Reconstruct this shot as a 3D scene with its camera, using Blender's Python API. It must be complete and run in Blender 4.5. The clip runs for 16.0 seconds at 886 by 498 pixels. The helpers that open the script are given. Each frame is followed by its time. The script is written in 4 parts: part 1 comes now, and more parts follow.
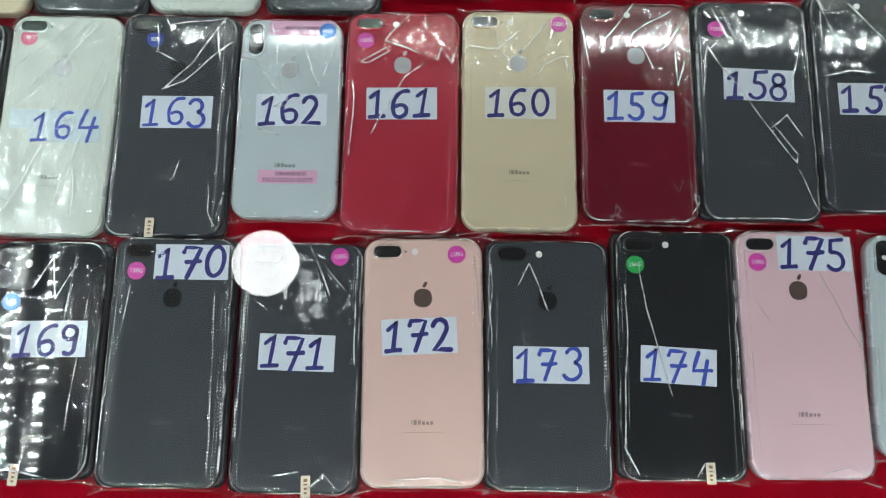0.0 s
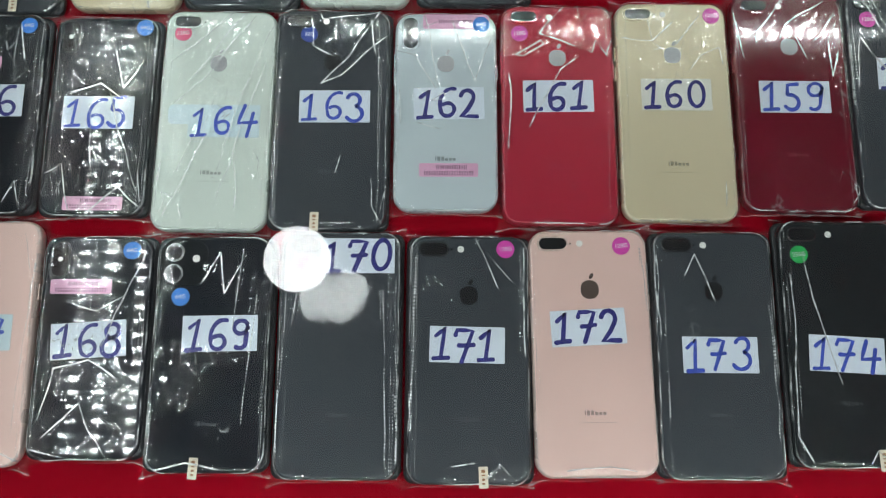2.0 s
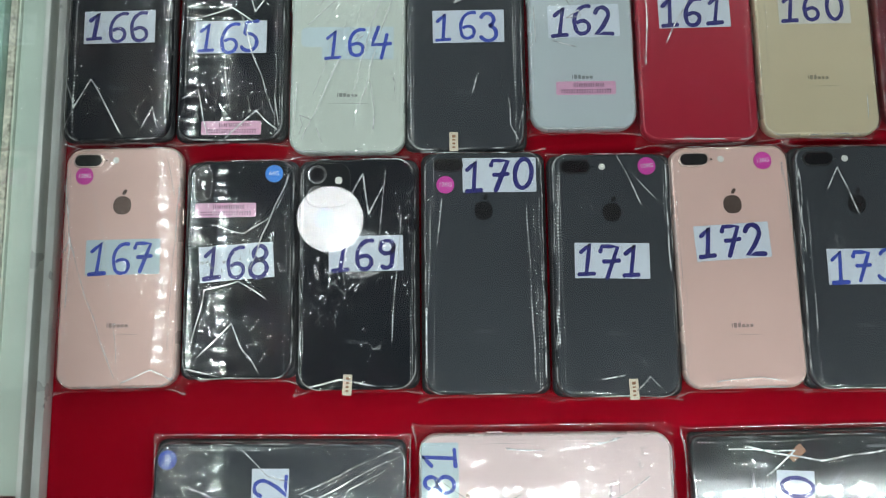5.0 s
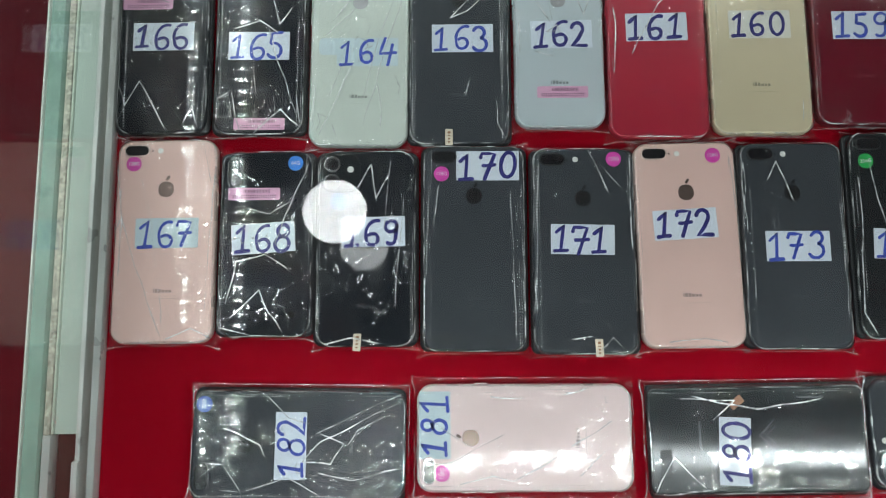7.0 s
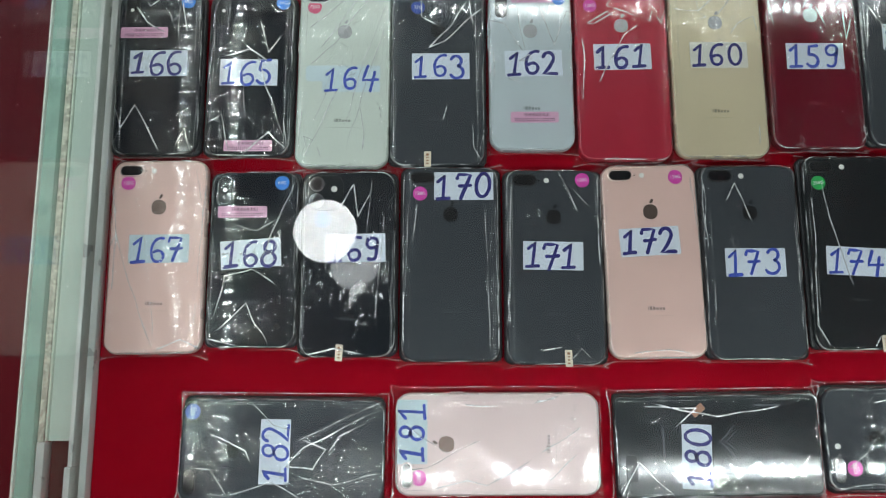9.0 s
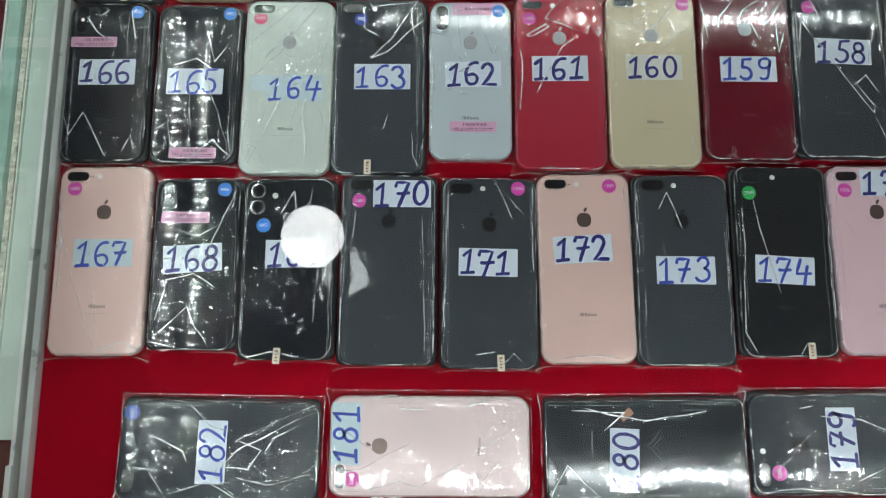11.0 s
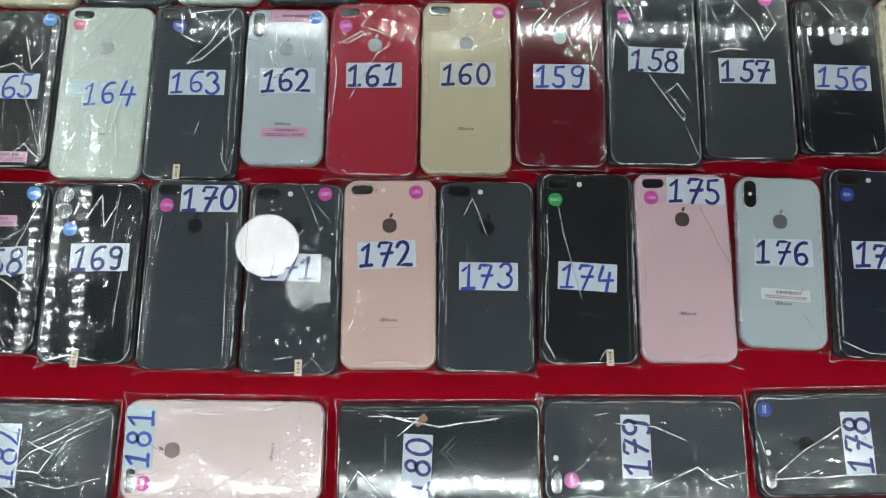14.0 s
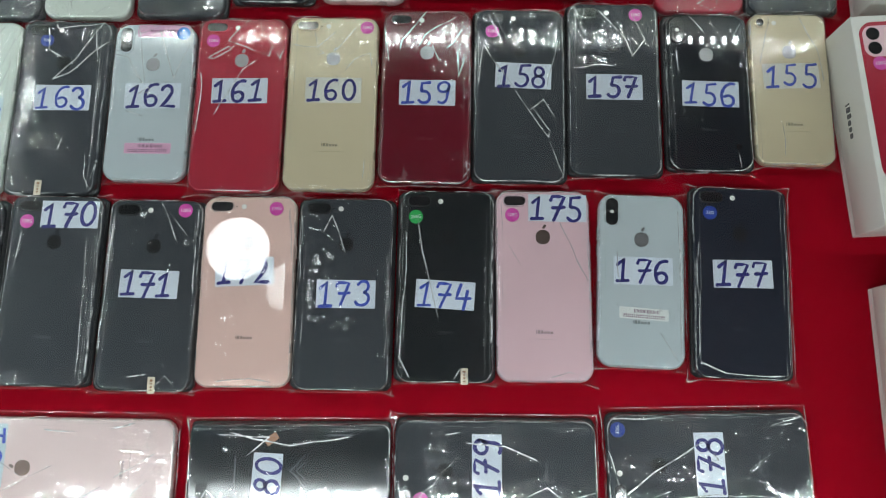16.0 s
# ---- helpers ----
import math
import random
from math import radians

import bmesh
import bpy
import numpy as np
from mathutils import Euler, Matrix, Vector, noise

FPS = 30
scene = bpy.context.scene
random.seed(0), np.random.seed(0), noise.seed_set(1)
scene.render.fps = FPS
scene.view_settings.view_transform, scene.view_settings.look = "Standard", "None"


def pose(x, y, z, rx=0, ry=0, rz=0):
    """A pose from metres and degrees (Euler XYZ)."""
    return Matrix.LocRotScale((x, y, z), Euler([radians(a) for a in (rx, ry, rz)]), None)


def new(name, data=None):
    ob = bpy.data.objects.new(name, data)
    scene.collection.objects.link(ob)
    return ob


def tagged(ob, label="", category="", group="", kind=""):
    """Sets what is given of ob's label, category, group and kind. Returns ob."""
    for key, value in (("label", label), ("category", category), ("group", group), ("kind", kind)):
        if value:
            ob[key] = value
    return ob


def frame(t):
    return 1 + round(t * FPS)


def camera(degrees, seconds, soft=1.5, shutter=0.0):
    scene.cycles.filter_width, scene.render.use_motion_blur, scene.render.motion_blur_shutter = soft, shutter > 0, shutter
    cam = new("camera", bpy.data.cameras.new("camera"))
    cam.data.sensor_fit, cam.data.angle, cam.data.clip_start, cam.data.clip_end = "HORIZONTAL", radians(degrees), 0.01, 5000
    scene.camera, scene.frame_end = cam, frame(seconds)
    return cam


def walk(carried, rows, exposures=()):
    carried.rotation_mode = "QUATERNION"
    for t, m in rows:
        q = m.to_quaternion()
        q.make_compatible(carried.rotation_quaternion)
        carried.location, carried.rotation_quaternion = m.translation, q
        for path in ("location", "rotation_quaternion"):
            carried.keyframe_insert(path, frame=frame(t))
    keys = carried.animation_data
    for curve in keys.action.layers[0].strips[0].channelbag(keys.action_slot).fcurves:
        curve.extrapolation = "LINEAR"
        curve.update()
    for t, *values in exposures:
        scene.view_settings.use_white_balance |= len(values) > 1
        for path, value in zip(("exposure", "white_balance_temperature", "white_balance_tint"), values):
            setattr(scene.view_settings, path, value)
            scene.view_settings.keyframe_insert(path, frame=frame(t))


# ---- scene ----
cam = camera(63.1, 16.0, soft=1.0)
METRES, EYE, TILT, LEAN, TURN = 0.693, 1.035, -90.0, 0.0, 0.0
ROWS = [
    (0.0, 0.0, 0.0, 0.0, -0.06, 11.16, -0.3),
    (0.5, -0.0375, -0.0005, 0.0002, -0.07, 10.85, -0.05),
    (1.0, -0.0774, 0.0015, -0.0007, -0.01, 10.89, 0.17),
    (1.5, -0.1201, -0.0003, -0.0019, -0.17, 10.89, 0.25),
    (2.0, -0.1581, -0.0026, -0.0036, -0.1, 10.79, 0.21),
    (2.5, -0.1999, -0.0033, -0.0044, -0.07, 10.77, 0.16),
    (3.0, -0.2437, -0.0017, -0.0047, -0.06, 10.59, 0.19),
    (3.5, -0.291, 0.0009, -0.0042, 0.04, 10.45, 0.22),
    (4.0, -0.291, 0.0065, -0.0157, 0.16, 9.74, 1.04),
    (4.5, -0.2892, 0.0105, -0.033, 0.4, 8.48, 1.17),
    (7.0, -0.2803, -0.1125, -0.0834, 0.63, 7.92, 0.61),
    (7.5, -0.2738, -0.1347, -0.088, 0.27, 8.47, 0.74),
    (8.0, -0.2713, -0.1429, -0.0918, 0.0, 8.97, 0.75),
    (10.5, -0.2174, -0.1737, -0.0975, -0.02, 9.91, 0.19),
    (11.0, -0.1874, -0.1752, -0.0988, 0.06, 10.01, 0.14),
    (11.5, -0.1526, -0.1752, -0.0963, 0.15, 10.1, 0.1),
    (12.0, -0.1144, -0.175, -0.0973, 0.15, 10.22, 0.09),
    (12.5, -0.0715, -0.172, -0.0985, 0.26, 10.33, 0.02),
    (13.0, -0.038, -0.1713, -0.1026, 0.22, 10.51, -0.03),
    (13.5, 0.0041, -0.1737, -0.101, 0.16, 10.63, -0.12),
    (14.0, 0.0487, -0.1752, -0.1062, 0.15, 10.92, -0.24),
    (14.5, 0.0923, -0.1782, -0.1111, 0.18, 11.19, -0.37),
    (15.0, 0.138, -0.1784, -0.1073, 0.25, 11.32, -0.46),
    (15.5, 0.1789, -0.177, -0.1007, 0.38, 11.22, -0.49),
    (16.0, 0.2235, -0.174, -0.0832, 0.53, 10.87, -0.49),
]
walk(cam, [(t, pose(0, 0, EYE, TILT, LEAN, TURN) @ pose(METRES * x, METRES * y, METRES * z, 90 + pitch, roll, yaw)) for t, x, y, z, yaw, pitch, roll in ROWS],
     exposures=[(0.0, 0.06), (3.0, 0.03), (7.0, -0.12), (16.0, -0.10)])

# heights of the place
CLOTH = 0.560      # red lining of the showcase
GLASS = 0.985      # underside of the glass top
CEILING = 3.28
CASE_L, CASE_R, CASE_F, CASE_B = -0.462, 1.02, -0.214, 0.485
LED_GAIN, LAMP_GAIN = 185.0, 11.5

world = bpy.data.worlds.new("room_air")
scene.world = world
world.use_nodes = True
world.node_tree.nodes["Background"].inputs[0].default_value = (0.9, 0.95, 1.0, 1)
world.node_tree.nodes["Background"].inputs[1].default_value = 0.05


# ---- materials ----
def nodes_of(name):
    m = bpy.data.materials.new(name)
    m.use_nodes = True
    nt = m.node_tree
    return m, nt, nt.nodes, nt.links, nt.nodes["Principled BSDF"]


def surface(name, base, rough=0.5, metal=0.0, vary=0.12, fine=900.0, coarse=40.0, bump=0.0, coat=0.0, spec=0.5, wear=0.08):
    """Paint, metal, paper or cloth: two scales of tone, uneven gloss and a fine relief."""
    m, nt, n, ln, p = nodes_of(name)
    co = n.new("ShaderNodeTexCoord")
    a, b = n.new("ShaderNodeTexNoise"), n.new("ShaderNodeTexNoise")
    a.inputs["Scale"].default_value, b.inputs["Scale"].default_value = coarse, fine
    a.inputs["Detail"].default_value, b.inputs["Detail"].default_value = 4, 3
    for q in (a, b):
        ln.new(co.outputs["Object"], q.inputs["Vector"])
    mix = n.new("ShaderNodeMath")
    mix.operation = "ADD"
    ln.new(a.outputs["Fac"], mix.inputs[0])
    ln.new(b.outputs["Fac"], mix.inputs[1])
    ramp = n.new("ShaderNodeMapRange")
    ramp.inputs[1].default_value, ramp.inputs[2].default_value = 0.6, 1.4
    ramp.inputs[3].default_value, ramp.inputs[4].default_value = 1 - vary, 1 + vary
    ln.new(mix.outputs[0], ramp.inputs[0])
    tint = n.new("ShaderNodeVectorMath")
    tint.operation = "SCALE"
    tint.inputs[0].default_value = base
    ln.new(ramp.outputs[0], tint.inputs["Scale"])
    ln.new(tint.outputs[0], p.inputs["Base Color"])
    r = n.new("ShaderNodeMapRange")
    r.inputs[1].default_value, r.inputs[2].default_value = 0.3, 0.7
    r.inputs[3].default_value, r.inputs[4].default_value = max(0.02, rough - wear), min(1, rough + wear)
    ln.new(a.outputs["Fac"], r.inputs[0])
    ln.new(r.outputs[0], p.inputs["Roughness"])
    p.inputs["Metallic"].default_value = metal
    p.inputs["Specular IOR Level"].default_value = spec
    p.inputs["Coat Weight"].default_value = coat
    p.inputs["Coat Roughness"].default_value = 0.04
    if bump:
        u = n.new("ShaderNodeBump")
        u.inputs["Strength"].default_value, u.inputs["Distance"].default_value = bump, 0.0004
        ln.new(b.outputs["Fac"], u.inputs["Height"])
        ln.new(u.outputs[0], p.inputs["Normal"])
    return m


def mirrored(n, ln, least, normal=None):
    """How much a clear sheet mirrors: least when seen straight on, all at a grazing angle."""
    face, five, span = n.new("ShaderNodeLayerWeight"), n.new("ShaderNodeMath"), n.new("ShaderNodeMapRange")
    face.inputs["Blend"].default_value = 0.5
    five.operation = "POWER"
    five.inputs[1].default_value = 5.0
    span.inputs[3].default_value, span.inputs[4].default_value = least, 1.0
    ln.new(face.outputs["Facing"], five.inputs[0])
    ln.new(five.outputs[0], span.inputs[0])
    if normal:
        ln.new(normal, face.inputs["Normal"])
    return span.outputs[0]


def clear(name, tint, least):
    """Clear glass: light passes straight through, the rest is mirrored."""
    m, nt, n, ln, p = nodes_of(name)
    n.remove(p)
    t, g, x = n.new("ShaderNodeBsdfTransparent"), n.new("ShaderNodeBsdfGlossy"), n.new("ShaderNodeMixShader")
    t.inputs[0].default_value = (*tint, 1)
    g.inputs["Roughness"].default_value = 0.0
    g.inputs[0].default_value = (1, 1, 1, 1)
    ln.new(mirrored(n, ln, least), x.inputs[0])
    ln.new(t.outputs[0], x.inputs[1])
    ln.new(g.outputs[0], x.inputs[2])
    ln.new(x.outputs[0], n["Material Output"].inputs[0])
    return m


def film(name, haze, least):
    """Thin clear bag: glossy, with flat facets where it is crushed and white glints painted along its creases."""
    m, nt, n, ln, p = nodes_of(name)
    n.remove(p)

    def node(kind, **sockets):
        q = n.new("ShaderNode" + kind)
        for k, v in sockets.items():
            q.inputs[k.replace("_", " ")].default_value = v
        return q

    def maths(op, a, b, c=None, clamp=False):
        q = n.new("ShaderNodeMath")
        q.operation, q.use_clamp = op, clamp
        for i, v in enumerate((a, b, c)):
            if v is None:
                continue
            if isinstance(v, (int, float)):
                q.inputs[i].default_value = v
            else:
                ln.new(v, q.inputs[i])
        return q.outputs[0]

    def held(name):
        q = n.new("ShaderNodeAttribute")
        q.attribute_name = name
        return q.outputs["Fac"]

    def span(v, a, b, c, d, smooth=True):
        q = n.new("ShaderNodeMapRange")
        q.interpolation_type = "SMOOTHSTEP" if smooth else "LINEAR"
        for i, k in enumerate((a, b, c, d)):
            q.inputs[i + 1].default_value = k
        ln.new(v, q.inputs[0])
        return q.outputs[0]

    co, info, move = n.new("ShaderNodeTexCoord"), n.new("ShaderNodeObjectInfo"), n.new("ShaderNodeVectorMath")
    move.operation = "ADD"
    ln.new(co.outputs["Object"], move.inputs[0])
    ln.new(info.outputs["Random"], move.inputs[1])
    facets = []
    for scale, turn, stretch in ((70, 0.5, 0.5), (135, -0.7, 0.6)):
        q = n.new("ShaderNodeMapping")
        q.inputs["Rotation"].default_value, q.inputs["Scale"].default_value = (0, 0, turn), (1.0, stretch, 1.0)
        ln.new(move.outputs[0], q.inputs["Vector"])
        v = n.new("ShaderNodeTexVoronoi")
        v.feature = "DISTANCE_TO_EDGE"
        v.inputs["Scale"].default_value = scale
        ln.new(q.outputs[0], v.inputs["Vector"])
        facets.append((v.outputs["Distance"], 70 / scale))
    crush = held("crush")
    height = maths("MULTIPLY", facets[0][0], facets[0][1])
    for d, k in facets[1:]:
        height = maths("MULTIPLY_ADD", d, k * 1.1, height)
    slack = node("TexNoise", Scale=60.0, Detail=2.0)
    ln.new(move.outputs[0], slack.inputs["Vector"])
    height = maths("MULTIPLY_ADD", height, crush, maths("MULTIPLY", slack.outputs["Fac"], 0.06))
    u = n.new("ShaderNodeBump")
    u.inputs["Strength"].default_value, u.inputs["Distance"].default_value = 1.0, 0.0021
    ln.new(height, u.inputs["Height"])
    # crease lines: highlights painted white on the ridges, broken up along their run
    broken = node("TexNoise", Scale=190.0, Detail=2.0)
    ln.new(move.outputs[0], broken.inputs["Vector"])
    line = maths("MULTIPLY", span(held("crease"), 0.30, 0.80, 1.0, 0.0), held("fold_glint"))
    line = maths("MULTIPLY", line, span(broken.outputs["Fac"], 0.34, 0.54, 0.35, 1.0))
    # edges of the crushed facets get painted glints too
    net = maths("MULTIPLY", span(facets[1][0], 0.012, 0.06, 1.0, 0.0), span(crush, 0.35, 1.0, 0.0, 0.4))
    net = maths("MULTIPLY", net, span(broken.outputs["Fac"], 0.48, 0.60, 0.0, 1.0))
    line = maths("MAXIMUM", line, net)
    t, d, g = n.new("ShaderNodeBsdfTransparent"), n.new("ShaderNodeBsdfDiffuse"), n.new("ShaderNodeBsdfGlossy")
    x, y = n.new("ShaderNodeMixShader"), n.new("ShaderNodeMixShader")
    t.inputs[0].default_value = (0.975, 0.975, 0.98, 1)
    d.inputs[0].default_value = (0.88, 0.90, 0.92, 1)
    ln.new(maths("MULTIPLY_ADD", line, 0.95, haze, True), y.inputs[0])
    ln.new(t.outputs[0], y.inputs[1])
    ln.new(d.outputs[0], y.inputs[2])
    ln.new(y.outputs[0], x.inputs[1])
    ln.new(g.outputs[0], x.inputs[2])
    ln.new(x.outputs[0], n["Material Output"].inputs[0])
    ln.new(u.outputs[0], g.inputs["Normal"])
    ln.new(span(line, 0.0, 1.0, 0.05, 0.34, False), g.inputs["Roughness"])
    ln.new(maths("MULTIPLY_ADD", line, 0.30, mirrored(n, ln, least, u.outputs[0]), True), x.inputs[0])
    return m


def glow(name, colour, gain):
    m, nt, n, ln, p = nodes_of(name)
    p.inputs["Base Color"].default_value = (0.8, 0.8, 0.8, 1)
    p.inputs["Emission Color"].default_value = (*colour, 1)
    p.inputs["Emission Strength"].default_value = gain
    return m


M = {
    "cloth": surface("red_lining", (0.28, 0.0015, 0.010), 0.75, vary=0.10, fine=1400, coarse=9, bump=0.12, spec=0.02),
    "film": film("clear_film", 0.008, 0.062),
    "glass": clear("case_glass", (0.975, 0.99, 0.985), 0.04),
    # the red lining again, with the next case's shade put into its colour
    "shaded_red": surface("shaded_red_lining", (0.075, 0.008, 0.012), 0.8, vary=0.12, fine=1400, coarse=9, spec=0.02),
    "green_glass": surface("glass_edge", (0.27, 0.40, 0.34), 0.15, vary=0.25, fine=500, coarse=60, coat=0.6),
    "alu": surface("aluminium", (0.60, 0.62, 0.60), 0.34, 0.4, vary=0.15, fine=1200, coarse=50, bump=0.2),
    "ledge": surface("grey_green_ledge", (0.40, 0.48, 0.42), 0.5, vary=0.12, fine=600, coarse=25, bump=0.1),
    "dirty": surface("dirty_sealant", (0.44, 0.43, 0.36), 0.8, vary=0.75, fine=420, coarse=150, bump=0.5, spec=0.2),
    "ledge_pale": surface("pale_ledge_lip", (0.48, 0.54, 0.46), 0.5, vary=0.2, fine=500, coarse=60),
    "pale": surface("pale_strip", (0.58, 0.62, 0.56), 0.5, vary=0.1),
    "brown": surface("dark_brown_gap", (0.045, 0.026, 0.022), 0.7, vary=0.2, spec=0.1),
    "paper": surface("label_paper", (0.70, 0.76, 0.84), 0.6, vary=0.05, fine=900, bump=0.1),
    "sheer": surface("thin_label_paper", (0.58, 0.70, 0.74), 0.5, vary=0.06),
    "cream": surface("cream_label_paper", (0.74, 0.73, 0.66), 0.6, vary=0.05, fine=900),
    "ink": surface("marker_navy", (0.022, 0.020, 0.20), 0.5, vary=0.35, fine=700, coarse=160),
    "ink_blue": surface("marker_blue", (0.035, 0.075, 0.48), 0.5, vary=0.35, fine=700, coarse=160),
    "magenta": surface("magenta_sticker", (0.70, 0.06, 0.42), 0.4, vary=0.06),
    "pinkred": surface("pink_red_sticker", (0.75, 0.10, 0.22), 0.4, vary=0.06),
    "blue": surface("blue_sticker", (0.02, 0.22, 0.72), 0.4, vary=0.06),
    "deepblue": surface("deep_blue_sticker", (0.02, 0.06, 0.36), 0.4, vary=0.06),
    "green": surface("green_sticker", (0.02, 0.42, 0.09), 0.4, vary=0.06),
    "white_print": surface("white_print", (0.85, 0.85, 0.87), 0.5, vary=0.03),
    "pink_label": surface("pink_barcode_paper", (0.75, 0.40, 0.58), 0.55, vary=0.06),
    "white_label": surface("white_barcode_paper", (0.80, 0.82, 0.80), 0.55, vary=0.05),
    "print": surface("dark_print", (0.22, 0.10, 0.17), 0.6, vary=0.2),
    "tag": surface("lot_tag_paper", (0.68, 0.60, 0.48), 0.7, vary=0.12),
    "tag_print": surface("lot_tag_print", (0.30, 0.14, 0.07), 0.7, vary=0.2),
    "lens": surface("lens_glass", (0.008, 0.008, 0.010), 0.08, vary=0.2, coat=1.0, wear=0.03),
    "lens_ring": surface("lens_ring", (0.30, 0.30, 0.31), 0.25, 0.9, vary=0.1),
    "flash": surface("flash_diffuser", (0.85, 0.84, 0.80), 0.35, vary=0.04),
    "mirror_logo": surface("polished_steel", (0.30, 0.30, 0.31), 0.30, 0.5, vary=0.08, wear=0.05),
    "dark_logo": surface("polished_dark_steel", (0.20, 0.14, 0.12), 0.2, 0.5, vary=0.08, wear=0.05),
    "black_logo": surface("polished_black", (0.022, 0.022, 0.024), 0.12, 0.3, vary=0.08, wear=0.05),
    "dark_edge": surface("dark_anodised", (0.030, 0.031, 0.034), 0.32, 0.4, vary=0.1),
    "box": surface("white_card", (0.80, 0.79, 0.75), 0.45, vary=0.03, fine=500, coarse=20),
    "box_grey": surface("grey_print", (0.10, 0.10, 0.11), 0.5, vary=0.1),
    "pcb": surface("led_tape", (0.70, 0.70, 0.68), 0.5, vary=0.08),
    "wood": surface("cabinet_board", (0.42, 0.40, 0.37), 0.5, vary=0.12, coarse=12),
    "plaster": surface("wall_paint", (0.55, 0.55, 0.54), 0.8, vary=0.05, fine=80, coarse=3, bump=0.1),
    "ceiling": surface("ceiling_paint", (0.50, 0.50, 0.50), 0.85, vary=0.05, fine=80, coarse=3),
    "tiles": surface("floor_tile", (0.35, 0.34, 0.32), 0.4, vary=0.1, fine=60, coarse=3),
    
    "lamp": glow("lamp_diffuser", (0.96, 0.98, 1.0), LAMP_GAIN),
    "orange": surface("copper_sticker", (0.42, 0.20, 0.11), 0.4, vary=0.15),
}
# back and edge of each finish: base colour, roughness, metal, coat
FINISH = {
    "black_glass": ((0.012, 0.015, 0.020), 0.025, 0.0, 0.0), "slate": ((0.048, 0.054, 0.063), 0.46, 0.1, 0.0), "jet": ((0.014, 0.017, 0.019), 0.06, 0.0, 0.0),
    "gunmetal": ((0.030, 0.036, 0.040), 0.11, 0.1, 0.0), "navy": ((0.018, 0.022, 0.036), 0.35, 0.1, 0.0), "mint": ((0.61, 0.67, 0.61), 0.34, 0.0, 0.0), "silver": ((0.54, 0.61, 0.64), 0.10, 0.0, 0.0),
    "red": ((0.42, 0.016, 0.042), 0.35, 0.1, 0.0), "wine": ((0.15, 0.006, 0.018), 0.10, 0.0, 0.8), "gold": ((0.66, 0.57, 0.39), 0.36, 0.12, 0.0),
    "rose": ((0.80, 0.55, 0.49), 0.38, 0.1, 0.0), "pink": ((0.80, 0.55, 0.60), 0.36, 0.1, 0.0), "pale_rose": ((0.76, 0.60, 0.59), 0.36, 0.1, 0.0),
    "white": ((0.62, 0.64, 0.62), 0.3, 0.0, 0.3),
}
for key, (base, rough, metal, coat) in FINISH.items():
    M[key] = surface(key + "_back", base, rough, metal, vary=0.06, fine=2500, coarse=18, coat=coat, wear=min(0.04, rough * 0.5), spec=(0.12 if max(base) < 0.1 else 0.3) if rough > 0.3 else 0.5)
    light = max(base) > 0.3 and key not in ("red",)
    M[key + "_edge"] = surface(key + "_edge", tuple(min(0.85, c * 1.08 + 0.06) for c in base) if light else tuple(c * 1.2 for c in base), 0.28, 0.4, vary=0.06, wear=0.05)
    M[key + "_text"] = surface(key + "_text", tuple(c * 0.42 for c in base) if light else tuple(min(0.5, c * 1.6 + 0.02) for c in base), 0.4, 0.3, vary=0.1)


# ---- building blocks ----
def outline(w, h, r, seg=7):
    r = min(r, w / 2 - 1e-6, h / 2 - 1e-6)
    pts = []
    for cx, cy, a0 in ((w / 2 - r, h / 2 - r, 0), (-w / 2 + r, h / 2 - r, 90), (-w / 2 + r, -h / 2 + r, 180), (w / 2 - r, -h / 2 + r, 270)):
        for i in range(seg + 1):
            a = radians(a0 + 90 * i / seg)
            pts.append((cx + r * math.cos(a), cy + r * math.sin(a)))
    return pts


def slab(w, h, r, profile, at=(0, 0), seg=7, turn=0.0, bm=None):
    """A rounded plate: profile is (inset, z) from the underside up."""
    bm = bm or bmesh.new()
    rings = []
    ca, sa = math.cos(radians(turn)), math.sin(radians(turn))
    for inset, z in profile:
        ring = []
        for x, y in outline(w - 2 * inset, h - 2 * inset, max(r - inset, 0.00002), seg):
            ring.append(bm.verts.new((at[0] + ca * x - sa * y, at[1] + sa * x + ca * y, z)))
        rings.append(ring)
    k = len(rings[0])
    for a, b in zip(rings, rings[1:]):
        for i in range(k):
            bm.faces.new((a[i], a[(i + 1) % k], b[(i + 1) % k], b[i]))
    bm.faces.new(rings[0][::-1])
    bm.faces.new(rings[-1])
    return bm


def pane_bm(x0, x1, y0, y1, z0, z1):
    """A plain eight-cornered sheet of glass."""
    bm = bmesh.new()
    bmesh.ops.create_cube(bm, size=1.0, matrix=Matrix.LocRotScale(((x0 + x1) / 2, (y0 + y1) / 2, (z0 + z1) / 2), None, (x1 - x0, y1 - y0, z1 - z0)))
    return bm


def box_bm(x0, x1, y0, y1, z0, z1, edge=0.0, bm=None):
    bm = bm or bmesh.new()
    return slab(x1 - x0, y1 - y0, edge, [(edge * 0.6, z0), (0, z0 + edge), (0, z1 - edge), (edge * 0.6, z1)] if edge else [(0, z0), (0, z1)],
                ((x0 + x1) / 2, (y0 + y1) / 2), 3 if edge else 1, 0, bm)


